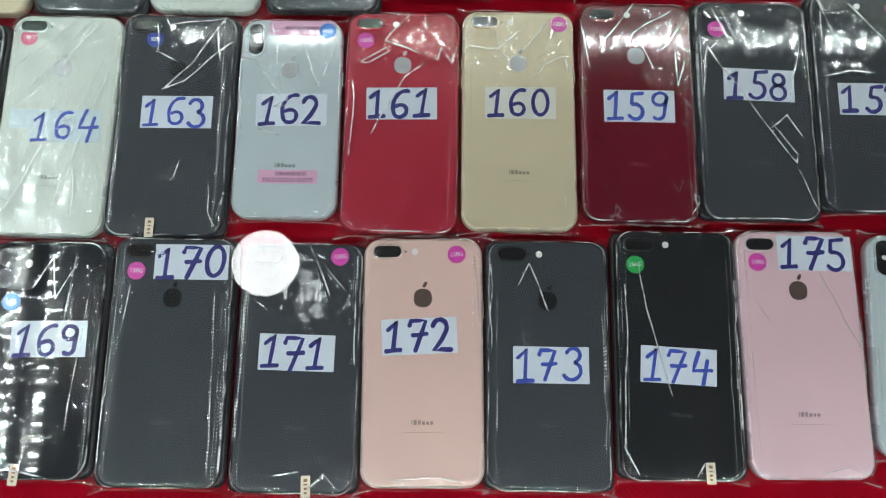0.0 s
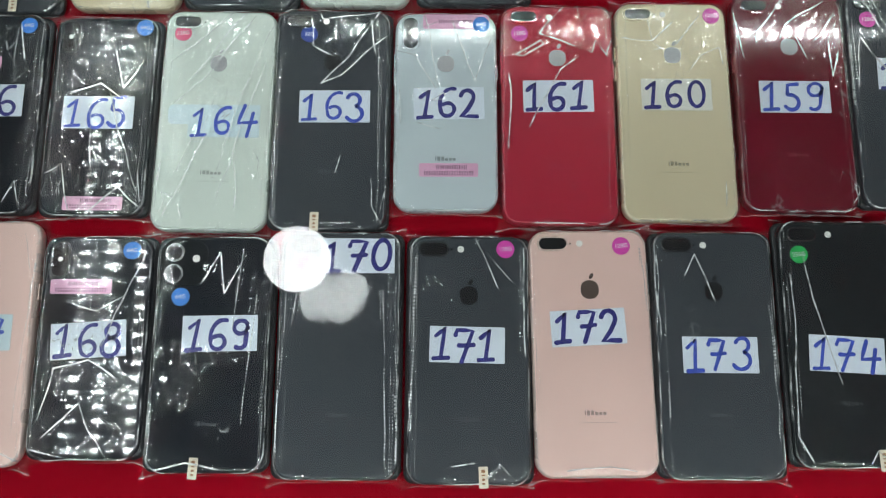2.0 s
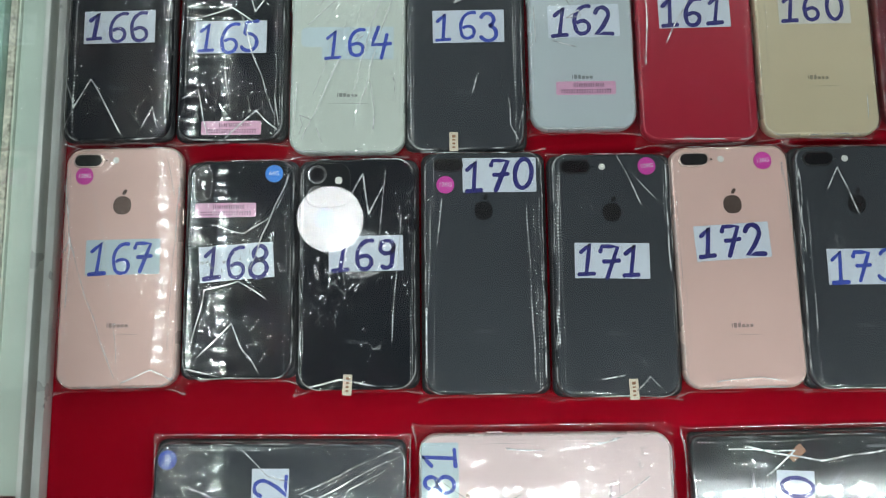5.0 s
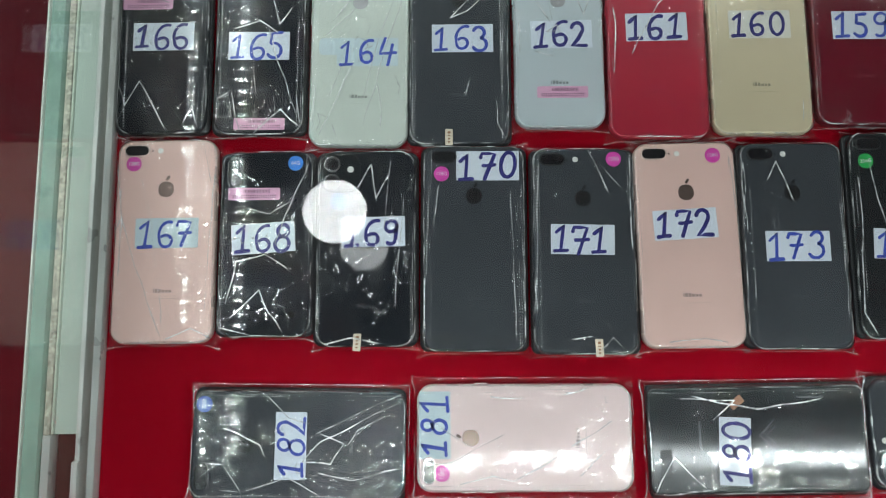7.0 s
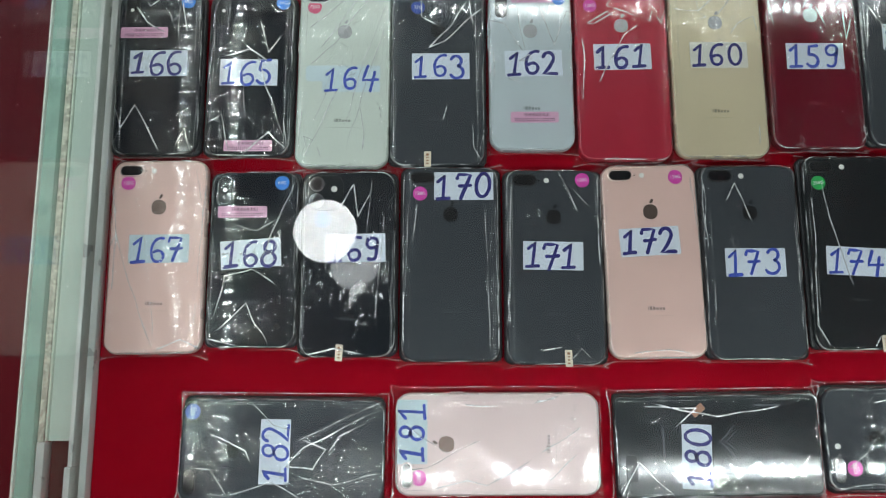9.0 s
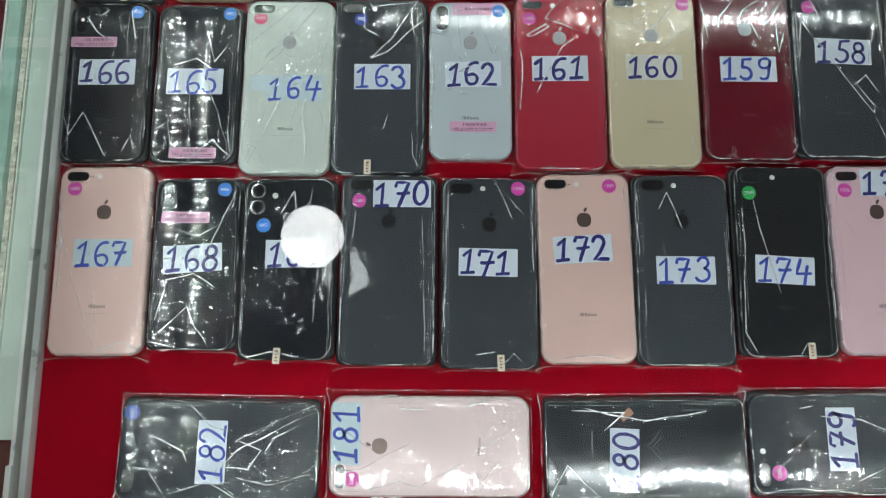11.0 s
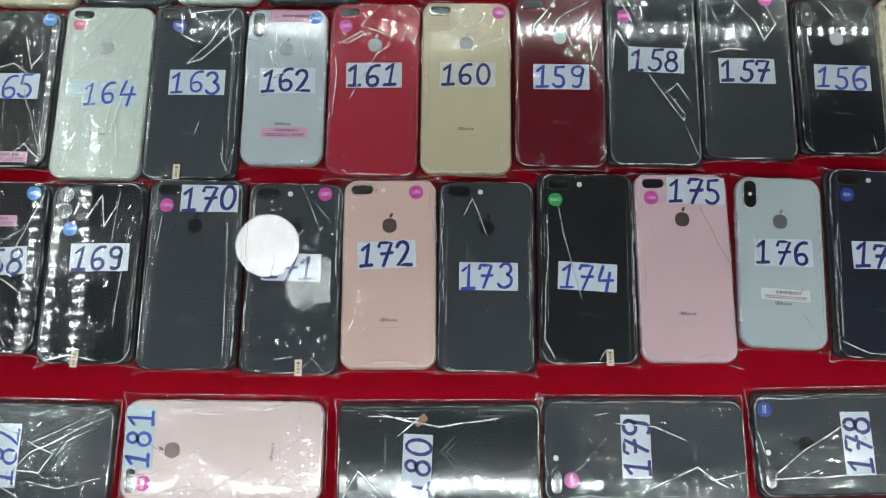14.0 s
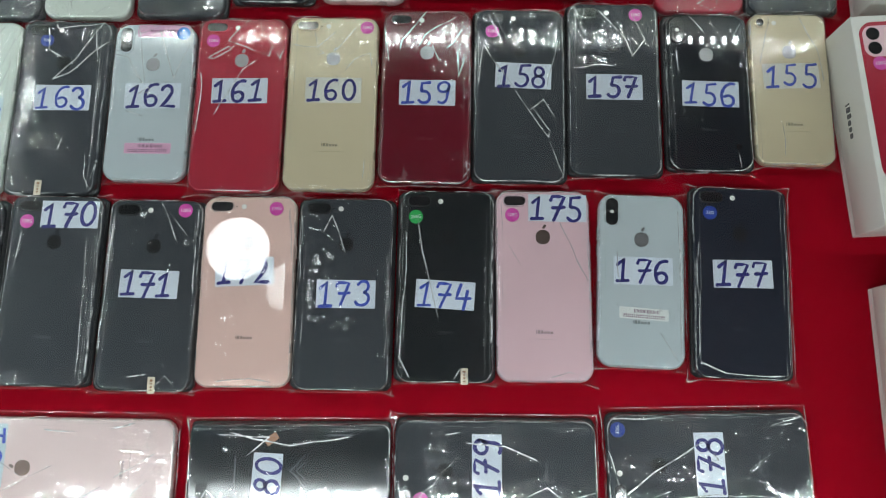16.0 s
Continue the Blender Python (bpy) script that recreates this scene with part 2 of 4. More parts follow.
def mesh_of(name, bm, material, smooth=True, angle=0.6):
    me = bpy.data.meshes.new(name)
    bmesh.ops.remove_doubles(bm, verts=bm.verts, dist=1e-7)
    bmesh.ops.recalc_face_normals(bm, faces=bm.faces)
    for f in bm.faces:
        f.smooth = smooth and len(f.verts) < 5
    for e in bm.edges:
        if len(e.link_faces) == 2 and e.calc_face_angle(0) > angle:
            e.smooth = False
    bm.to_mesh(me)
    bm.free()
    me.materials.append(material)
    return me


CACHE = {}


def part(name, bm, material, parent, label="", key=None):
    """One mesh object under a thing or a part; alike pieces share their mesh by key."""
    if key is not None and key in CACHE:
        me = CACHE[key]
    else:
        me = mesh_of(name, bm() if callable(bm) else bm, material) if not isinstance(bm, bpy.types.Mesh) else bm
        if key is not None:
            CACHE[key] = me
    ob = new(name, me)
    ob.parent = parent
    return tagged(ob, label) if label else ob


def thing(name, m, label, category, group="", kind=""):
    ob = new(name)
    ob.empty_display_size = 0.02
    ob.matrix_basis = m
    return tagged(ob, label, category, group, kind)


def solid(name, bm, material, label, category, kind="structure"):
    return tagged(new(name, mesh_of(name, bm, material)), label, category, "", kind)


# ---- handwriting and print ----
def arc(cx, cy, rx, ry, a0, a1, n=14):
    return [(cx + rx * math.cos(radians(a0 + (a1 - a0) * i / n)), cy + ry * math.sin(radians(a0 + (a1 - a0) * i / n))) for i in range(n + 1)]


DIGIT = {
    "0": [arc(0.32, 0.5, 0.27, 0.48, 80, 445, 26)],
    "1": [[(0.08, 0.72), (0.22, 0.85), (0.34, 1.0), (0.31, 0.5), (0.28, 0.02)], [(0.06, 0.0), (0.3, 0.02), (0.52, 0.03)]],
    "2": [arc(0.27, 0.74, 0.22, 0.25, 165, -35) + [(0.3, 0.32), (0.06, 0.03), (0.3, 0.06), (0.6, 0.04)]],
    "3": [arc(0.25, 0.76, 0.22, 0.23, 155, -75) + arc(0.26, 0.27, 0.28, 0.27, 80, -150)],
    "4": [[(0.2, 0.98), (0.1, 0.6), (0.06, 0.38), (0.35, 0.4), (0.64, 0.42)], [(0.5, 0.72), (0.45, 0.3), (0.4, -0.06)]],
    "5": [[(0.56, 1.0), (0.2, 0.96), (0.16, 0.58)] + arc(0.28, 0.29, 0.27, 0.29, 110, -145)],
    "6": [arc(0.46, 0.46, 0.4, 0.52, 78, 195) + arc(0.33, 0.23, 0.23, 0.23, 190, 490, 18)],
    "7": [[(0.03, 0.82), (0.08, 0.97), (0.32, 0.97), (0.56, 0.95), (0.4, 0.5), (0.22, 0.0)], [(0.14, 0.5), (0.35, 0.5), (0.58, 0.53)]],
    "8": [arc(0.32, 0.76, 0.2, 0.22, -60, 280, 18) + arc(0.29, 0.27, 0.26, 0.27, 75, -260, 18) + [(0.44, 0.6)]],
    "9": [arc(0.3, 0.74, 0.24, 0.23, 20, 350, 18) + [(0.54, 0.85), (0.5, 0.4)] + arc(0.3, 0.22, 0.2, 0.22, 10, -130, 8)],
}


def stroke(bm, pts, width, z, rnd):
    """A marker line of uneven width with round ends."""
    p = [Vector((x, y)) for x, y in pts]
    left, right = [], []
    for i, q in enumerate(p):
        d = (p[min(i + 1, len(p) - 1)] - p[max(i - 1, 0)]).normalized()
        n = Vector((-d.y, d.x)) * width * 0.5 * rnd.uniform(0.85, 1.15)
        left.append(bm.verts.new((q.x + n.x, q.y + n.y, z)))
        right.append(bm.verts.new((q.x - n.x, q.y - n.y, z)))
    for i in range(len(p) - 1):
        bm.faces.new((left[i], right[i], right[i + 1], left[i + 1]))
    for q in (p[0], p[-1]):
        bm.faces.new([bm.verts.new((q.x + math.cos(a * math.pi / 4) * width * 0.55, q.y + math.sin(a * math.pi / 4) * width * 0.55, z - 0.00002)) for a in range(8)])


def written(text, size, z, rnd, width=0.0026):
    bm = bmesh.new()
    x = -size * 0.38 * len(text)
    for c in text:
        s, lean, dy = size * rnd.uniform(0.93, 1.07), rnd.uniform(-0.02, 0.12), rnd.uniform(-0.05, 0.05) * size
        for line in DIGIT[c]:
            stroke(bm, [(x + (a + lean * b) * s, (b - 0.5) * s + dy) for a, b in line], width * rnd.uniform(0.9, 1.1), z + rnd.uniform(0, 0.00003), rnd)
        x += size * rnd.uniform(0.72, 0.8)
    return bm


def lettering(text, size, material):
    """Printed letters as a thin mesh in the built-in font, centred."""
    key = ("font", text, size, material.name)
    if key not in CACHE:
        cu = bpy.data.curves.new("lettering", "FONT")
        cu.body, cu.size, cu.align_x, cu.align_y, cu.resolution_u, cu.extrude = text, size, "CENTER", "CENTER", 3, 0.00003
        ob = bpy.data.objects.new("lettering", cu)
        scene.collection.objects.link(ob)
        me = bpy.data.meshes.new_from_object(ob.evaluated_get(bpy.context.evaluated_depsgraph_get()))
        bpy.data.objects.remove(ob)
        me.materials.clear()
        me.materials.append(material)
        CACHE[key] = me
    return CACHE[key]


def bars(w, h, n, z, seed, rows=1):
    """Plain bars in the size of print that cannot be read."""
    rnd, bm = random.Random(seed), bmesh.new()
    for r in range(rows):
        x, y = -w / 2, h * (0.5 - (r + 0.5) / rows)
        step = w / n
        for i in range(n):
            bw = step * rnd.uniform(0.35, 0.8)
            slab(bw, h / rows * rnd.uniform(0.6, 0.85), bw * 0.2, [(0, z), (0, z + 0.00005)], (x + step * (i + 0.5), y), 1, 0, bm)
    return bm


def wordmark(z, w=0.0140):
    """The maker's word as six plain bars of its size."""
    bm, k, x = bmesh.new(), w / 0.0140, -w / 2
    for bw, bh in ((0.0007, 0.0030), (0.0021, 0.0030), (0.0018, 0.0030), (0.0021, 0.0021), (0.0018, 0.0021), (0.0020, 0.0021)):
        slab(bw * k, bh * k, 0.0005 * k, [(0, z), (0, z + 0.00005)], (x + bw * k / 2, bh * k / 2 - 0.0015 * k), 2, 0, bm)
        x += (bw + 0.00066) * k
    return bm


# ---- smartphones in film sleeves ----
# model: width, height, corner radius
MODEL = {"plus": (0.0779, 0.1582, 0.0115), "small": (0.0671, 0.1383, 0.0105), "x": (0.0709, 0.1436, 0.0125), "eleven": (0.0757, 0.1509, 0.0135), "gaming": (0.0770, 0.1590, 0.0065)}
THICK = 0.0088


def value_noise(u, v, cells, rs):
    """Smooth noise on a grid of random values."""
    g = rs.rand(int(v.max() * cells) + 4, int(u.max() * cells) + 4)
    x, y = u * cells, v * cells
    i, j = np.floor(x).astype(int), np.floor(y).astype(int)
    fx, fy = x - i, y - j
    fx, fy = fx * fx * (3 - 2 * fx), fy * fy * (3 - 2 * fy)
    return (g[j, i] * (1 - fx) + g[j, i + 1] * fx) * (1 - fy) + (g[j + 1, i] * (1 - fx) + g[j + 1, i + 1] * fx) * fy


def sleeve_mesh(w, h, r, crumple, creases, seed, side, ends, bump_at, fine=True, folds=(), ribbed=(), seam=1.0):
    """A thin clear bag drawn over the phone: taut on the back, creased along straight lines, pinched to a seam at the
    ends.
    folds: runs of (u, v), each from -1 to 1 across the back; ribbed: those whose glint is dashed; seam: strength of
    side glints."""
    rs = np.random.RandomState(seed)
    nx, ny = (136, 276) if fine else (56, 104)
    x, y = np.meshgrid(np.linspace(-w / 2 - side, w / 2 + side, nx), np.linspace(-h / 2 - ends, h / 2 + ends, ny))
    # distance outside the rounded outline
    qx, qy = np.abs(x) - (w / 2 - r), np.abs(y) - (h / 2 - r)
    d = np.hypot(np.maximum(qx, 0), np.maximum(qy, 0)) + np.minimum(np.maximum(qx, qy), 0) - r
    u, v = (x - x.min()) / 0.08, (y - y.min()) / 0.08
    wob = (value_noise(u, v, 5, rs) - 0.5) * 0.004
    wob2 = (value_noise(u, v, 5, rs) - 0.5) * 0.004
    z = np.full_like(x, THICK + 0.0016) + 0.0004 * (value_noise(u, v, 2.5, rs) - 0.5)
    crease, fold_glint = np.full_like(x, 9.0), np.zeros_like(x)

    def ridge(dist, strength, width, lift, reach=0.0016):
        """A crease: dist from its line in metres; strength is the glint painted along it."""
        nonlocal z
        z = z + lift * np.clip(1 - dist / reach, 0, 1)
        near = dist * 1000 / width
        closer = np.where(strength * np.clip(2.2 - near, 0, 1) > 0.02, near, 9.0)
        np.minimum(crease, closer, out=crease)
        np.maximum(fold_glint, strength * np.clip(2.2 - near, 0, 1), out=fold_glint)

    def run(points, strength, width, lift, ribs=False):
        best, far, along = np.full_like(x, 1.0), 0.0, np.zeros_like(x)
        for (ax, ay), (bx, by) in zip(points, points[1:]):
            ln = max(1e-5, math.hypot(bx - ax, by - ay))
            k = np.clip(((x + wob * 0.5 - ax) * (bx - ax) + (y + wob2 * 0.5 - ay) * (by - ay)) / ln ** 2, 0, 1)
            q = np.hypot(x + wob * 0.5 - ax - k * (bx - ax), y + wob2 * 0.5 - ay - k * (by - ay))
            along = np.where(q < best, far + k * ln, along)
            best = np.minimum(best, q)
            far += ln
        if ribs:
            best = best + 0.0005 * (0.5 + 0.5 * np.cos(along / 0.0023 * 2 * math.pi)) ** 2
        ends_fade = np.clip((along + 0.003) / 0.006, 0, 1) * np.clip((far - along + 0.003) / 0.006, 0, 1)
        ridge(best, strength * ends_fade, width * (0.55 + 0.6 * value_noise(u, v, 7, rs)), lift)

    cx, cy, cr = bump_at
    z += 0.0013 * np.exp(-(np.hypot(x - cx, y - cy) / cr) ** 4)
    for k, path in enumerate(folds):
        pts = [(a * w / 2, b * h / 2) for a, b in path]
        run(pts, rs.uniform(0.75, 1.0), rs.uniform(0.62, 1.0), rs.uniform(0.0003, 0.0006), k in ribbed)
    # straight creases that fan in from a corner or the rim, some with a kink
    for k in range(creases):
        ax, ay = rs.choice([-1, 1]) * rs.uniform(0.3, 1.0) * w / 2, rs.choice([-1, 1], p=[0.35, 0.65]) * rs.uniform(0.80, 1.0) * h / 2
        ang = math.atan2(-ay, -ax * 0.6) + rs.uniform(-0.5, 0.5)
        pts = [(ax, ay)]
        for j in range(rs.randint(1, 4)):
            ln = rs.uniform(0.006, 0.026)
            pts.append((pts[-1][0] + ln * math.cos(ang), pts[-1][1] + ln * math.sin(ang)))
            ang += rs.uniform(-0.9, 0.9) if rs.rand() < 0.6 else rs.choice([-2.3, 2.3])
        run(pts, rs.uniform(0.25, 0.85), rs.uniform(0.5, 0.95), rs.uniform(0.0002, 0.0005))
    # taut folds beside the long edges, their painted glints broken into dashes
    for s in (-1, 1):
        for k in range(2):
            off = np.abs(s * x - (w / 2 - rs.uniform(0.0012, 0.0065)) + wob * 0.25 - s * y * rs.uniform(-0.012, 0.012))
            off = off + 0.0004 * (0.5 + 0.5 * np.cos(y / 0.0023 * 2 * math.pi)) ** 2
            ridge(off, seam * rs.uniform(0.5, 0.95) * np.clip(value_noise(u, v, 3, rs) * 3 - 0.9, 0, 1) * (np.abs(y) < h / 2 - 0.004), 0.6, 0.0003)
    # crushed patches: towards the ends, and wherever the bag is loose
    crush = np.clip(value_noise(u, v, 3.2, rs) * 1.9 - 1.45 + crumple * 1.55, 0, 1)
    crush = np.maximum(crush, 0.8 * np.clip((np.abs(y) - (h / 2 - 0.012)) / 0.012, 0, 1) * np.clip(value_noise(u, v, 6, rs) * 2.4 - 1.0, 0, 1))
    # the film sags towards the rim
    z -= 0.5 * 60 * np.clip(d + 0.0055, 0, 0.0055) ** 2 * (0.55 + 0.9 * value_noise(u, v, 8, rs))
    # over the rim and down to the lining
    fall = np.clip((d + 0.0008) / 0.0034, 0, 1)
    fall = fall * fall * (3 - 2 * fall)
    skirt = 0.0020 + 0.0016 * (value_noise(u, v, 12, rs) - 0.2)
    z = z * (1 - fall) + skirt * fall
    # glint painted round the rim: bright along the ends, broken along the sides
    at_end = np.clip((np.abs(y) - (h / 2 - 0.006)) / 0.004, 0, 1)
    glint = np.clip(value_noise(u, v, 9, rs) * 2.6 - 0.8, 0, 1) * (0.5 * seam + 0.5 * at_end)
    ridge(np.abs(d + 0.0007 + wob * 0.25), glint, 0.75, 0.0004, 0.0011)
    # the cut edge of the bag, with a painted glint
    cut = np.minimum(w / 2 + side - np.abs(x) + (0.0 if side > 0.004 else 1.0), h / 2 + ends - np.abs(y))
    ridge(np.abs(cut - 0.0007 + wob * 0.2), (0.55 if side > 0.004 else 0.3) * np.clip(value_noise(u, v, 6, rs) * 2.6 - 0.6, 0, 1), 0.6, 0.0003, 0.0010)
    # loose hem: wavy, with ears at the corners
    out = np.clip((np.abs(y) - h / 2) / ends, 0, 1)
    hem = (value_noise(u, v * 0, 9, rs) - 0.5) * 0.20
    ear = np.clip((np.abs(x) - (w / 2 - 0.007)) / 0.007, 0, 1) ** 2 * np.clip((np.abs(y) - (h / 2 - 0.003)) / (0.003 + ends), 0, 1) ** 2
    ear *= np.where(y > 0, np.where(x > 0, rs.rand(), rs.rand()), np.where(x > 0, rs.rand(), rs.rand()))
    # tucks in the hem take a weak painted glint
    tuck = np.clip((np.abs(y) - (h / 2 + 0.0012)) / 0.002, 0, 1) * np.clip(value_noise(u, v, 16, rs) * 2.4 - 1.1, 0, 1)
    fold_glint = np.maximum(fold_glint, 0.35 * tuck)
    crease = np.where(tuck > 0.3, np.minimum(crease, 0.45), crease)
    y = y + np.sign(y) * (out * ends * hem + 0.0035 * ear)
    x = x + np.sign(x) * 0.0030 * ear
    z = z + 0.0015 * out * value_noise(u, v, 18, rs) + 0.002 * ear
    verts = np.stack([x.ravel(), y.ravel(), np.maximum(z, 0.0006).ravel()], 1)
    idx = np.arange(nx * ny).reshape(ny, nx)
    faces = np.stack([idx[:-1, :-1].ravel(), idx[:-1, 1:].ravel(), idx[1:, 1:].ravel(), idx[1:, :-1].ravel()], 1)
    me = bpy.data.meshes.new("plastic_sleeve")
    me.vertices.add(len(verts))
    me.vertices.foreach_set("co", verts.ravel())
    me.loops.add(faces.size)
    me.loops.foreach_set("vertex_index", faces.ravel())
    me.polygons.add(len(faces))
    me.polygons.foreach_set("loop_start", np.arange(0, faces.size, 4))
    me.update(calc_edges=True)
    me.shade_smooth()
    for key, values in (("crease", np.minimum(crease, 4.0)), ("fold_glint", np.clip(fold_glint, 0, 1)), ("crush", crush)):
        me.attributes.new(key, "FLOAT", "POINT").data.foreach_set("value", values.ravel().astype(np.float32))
    me.materials.append(M["film"])
    return me


def emblem():
    """The maker's mark as a plain fruit-like disc with a leaf."""
    bm = slab(0.0118, 0.0122, 0.0052, [(0, THICK + 0.0002), (0.0001, THICK + 0.00032)], (0, 0))
    slab(0.0022, 0.0042, 0.0011, [(0, THICK + 0.0002), (0.0001, THICK + 0.00032)], (0.0013, 0.0088), 5, -32, bm)
    return bm


WORD = {"slate": "dark slate-grey", "black_glass": "glossy black glass-backed", "jet": "glossy black", "gunmetal": "dark gunmetal", "navy": "dark navy", "mint": "white", "silver": "silver-white glass-backed",
        "red": "bright red", "wine": "dark red glass-backed", "gold": "pale gold", "rose": "rose-gold", "pink": "pink", "pale_rose": "pale rose-gold", "white": "white"}


def smartphone(number, model, finish, x, y, turn, tag=(0, 0, 0), sticker=None, crumple=0.3, creases=5, logo="mirror_logo", ink="ink", paper="paper", extras=(), side=0.0022, ends=0.0020, folds=(), ribbed=()):
    w, h, r = MODEL[model]
    seed = 1000 + sum(ord(c) * (i + 3) for i, c in enumerate(number)) * 7 + int(abs(x) * 9000)
    rnd = random.Random(seed)
    lab = WORD[finish] + " smartphone in a creased clear plastic sleeve"
    if number:
        lab += ", marked " + number
    root = thing("smartphone", pose(x, y, CLOTH + 0.0008, 0, 0, turn), lab, "smartphone", "smartphones in the showcase")
    t = THICK
    part("frame", lambda: slab(w, h, r, [(0.0022, 0), (0.0006, 0.0010), (0, 0.0028), (0, t - 0.0030), (0.0005, t - 0.0011), (0.0013, t - 0.0003), (0.0020, t)], seg=9), M[finish + "_edge"], root, key=("frame", model, finish))
    part("back_panel", lambda: slab(w - 0.0026, h - 0.0026, r - 0.0013, [(0.0002, t - 0.0006), (0.0002, t - 0.0001), (0.0008, t + 0.0002)], seg=9), M[finish], root, key=("back", model, finish))
    for by, bl in ((h * 0.26, 0.010), (h * 0.17, 0.010)):
        b = part("volume_button", lambda: slab(0.0012, 0.010, 0.0005, [(0, t * 0.34), (0, t * 0.66)], seg=3), M[finish + "_edge"], root, key=("button", finish))
        b.location = (-w / 2 - 0.0001, by, 0)
    b = part("side_button", None, None, root, key=("button", finish))
    b.location = (w / 2 + 0.0001, h * 0.2, 0)
    # shade along the sleeve's sides, built as a dark band on dark phones
    if max(FINISH[finish][0]) < 0.1:
        part("bumper", lambda: slab(w + 0.0042, h - 0.0004, r * 0.55, [(0.0010, 0), (0.0002, 0.0012), (0, t * 0.45), (0.0010, t * 0.62), (0.0022, t * 0.68)], seg=6), M["dark_edge"], root, "dark band standing for the shade along the sleeve's sides", key=("bumper", model))
    top = h / 2
    dark = max(FINISH[finish][0]) < 0.1
    ring = M["dark_edge"] if dark else M["lens_ring"]
    if model == "plus":
        cx, cy = -w / 2 + 0.0158, top - 0.0090
        c = part("camera_bump", lambda: slab(0.0200, 0.0098, 0.0049, [(0, t), (0, t + 0.0008), (0.0006, t + 0.0012)]), M[finish + "_edge"] if not dark else ring, root, key=("bump", model, finish))
        g = part("lens_window", lambda: slab(0.0178, 0.0076, 0.0038, [(0, t + 0.0010), (0, t + 0.00128), (0.0003, t + 0.00132)]), M["lens"], c, key=("window", model))
        for dx in (-0.0045, 0.0045):
            q = part("lens", lambda: slab(0.0056, 0.0056, 0.0028, [(0, t + 0.0013), (0.0004, t + 0.0015), (0.0012, t + 0.0014)]), M["lens"], c, key=("lens", 56))
            q.location = (dx, 0, 0)
        flash, mic, bump_r = (cx + 0.0178, cy), (cx + 0.0117, cy), 0.014
    elif model in ("x",):
        cx, cy = -w / 2 + 0.0108, top - 0.0158
        c = part("camera_bump", lambda: slab(0.0122, 0.0250, 0.0061, [(0, t), (0, t + 0.0009), (0.0006, t + 0.0013)]), M[finish + "_edge"] if not dark else ring, root, key=("bump", model, finish))
        part("lens_window", lambda: slab(0.0102, 0.0230, 0.0051, [(0, t + 0.0011), (0, t + 0.00138), (0.0003, t + 0.00142)]), M["lens"], c, key=("window", model))
        for dy in (-0.0065, 0.0065):
            q = part("lens", lambda: slab(0.0062, 0.0062, 0.0031, [(0, t + 0.0014), (0.0004, t + 0.0016), (0.0012, t + 0.0015)]), M["lens"], c, key=("lens", 62))
            q.location = (0, dy, 0)
        q = part("flash", lambda: slab(0.0032, 0.0032, 0.0016, [(0, t + 0.0014), (0.0003, t + 0.0016)]), M["flash"], c, key=("flash", "x"))
        flash, mic, bump_r = None, None, 0.016
    elif model == "eleven":
        cx, cy = -w / 2 + 0.0180, top - 0.0180
        c = part("camera_bump", lambda: slab(0.0300, 0.0300, 0.0085, [(0, t), (0, t + 0.0006), (0.0006, t + 0.0009)]), M["jet"], root, key=("bump", model, finish))
        for dy in (-0.0070, 0.0070):
            q = part("lens_ring", lambda: slab(0.0126, 0.0126, 0.0063, [(0, t + 0.0008), (0, t + 0.0017), (0.0008, t + 0.0018), (0.0011, t + 0.0013)], seg=9), M["lens_ring"], c, key=("ring", 126))
            q.location = (-0.0068, dy, 0)
            q = part("lens", lambda: slab(0.0100, 0.0100, 0.0050, [(0, t + 0.0012), (0.001, t + 0.0016), (0.0022, t + 0.0015)], seg=9), M["lens"], c, key=("lens", 100))
            q.location = (-0.0068, dy, 0)
        q = part("flash", lambda: slab(0.0052, 0.0052, 0.0026, [(0, t + 0.0008), (0.0003, t + 0.0011)]), M["flash"], c, key=("flash", "11"))
        q.location = (0.0072, 0.0030, 0)
        flash, mic, bump_r = None, None, 0.018
    elif model == "small":
        cx, cy = -w / 2 + 0.0095, top - 0.0090
        c = part("camera_bump", lambda: slab(0.0098, 0.0098, 0.0049, [(0, t), (0, t + 0.0008), (0.0006, t + 0.0012)]), M[finish + "_edge"], root, key=("bump", model, finish))
        part("lens", lambda: slab(0.0074, 0.0074, 0.0037, [(0, t + 0.0010), (0.0004, t + 0.0014), (0.0014, t + 0.0013)]), M["lens"], c, key=("lens", 74))
        flash, mic, bump_r = (cx + 0.0125, cy), (cx + 0.0078, cy), 0.009
    else:
        cx, cy = -0.016, top - 0.012
        c = part("camera_bump", lambda: slab(0.0200, 0.0090, 0.0020, [(0, t), (0, t + 0.0004), (0.0006, t + 0.0006)]), ring, root, key=("bump", model, finish))
        flash, mic, bump_r = None, None, 0.013
    c.location = (cx, cy, 0)
    if flash:
        q = part("flash", lambda: slab(0.0046, 0.0046, 0.0023, [(0, t), (0.0002, t + 0.0004)], seg=5), M["flash"], root, key=("flash", "p"))
        q.location = (*flash, 0)
        q = part("microphone_hole", lambda: slab(0.0013, 0.0013, 0.00065, [(0, t), (0, t + 0.0003)], seg=3), M["lens"], root, key=("mic", "p"))
        q.location = (*mic, 0)
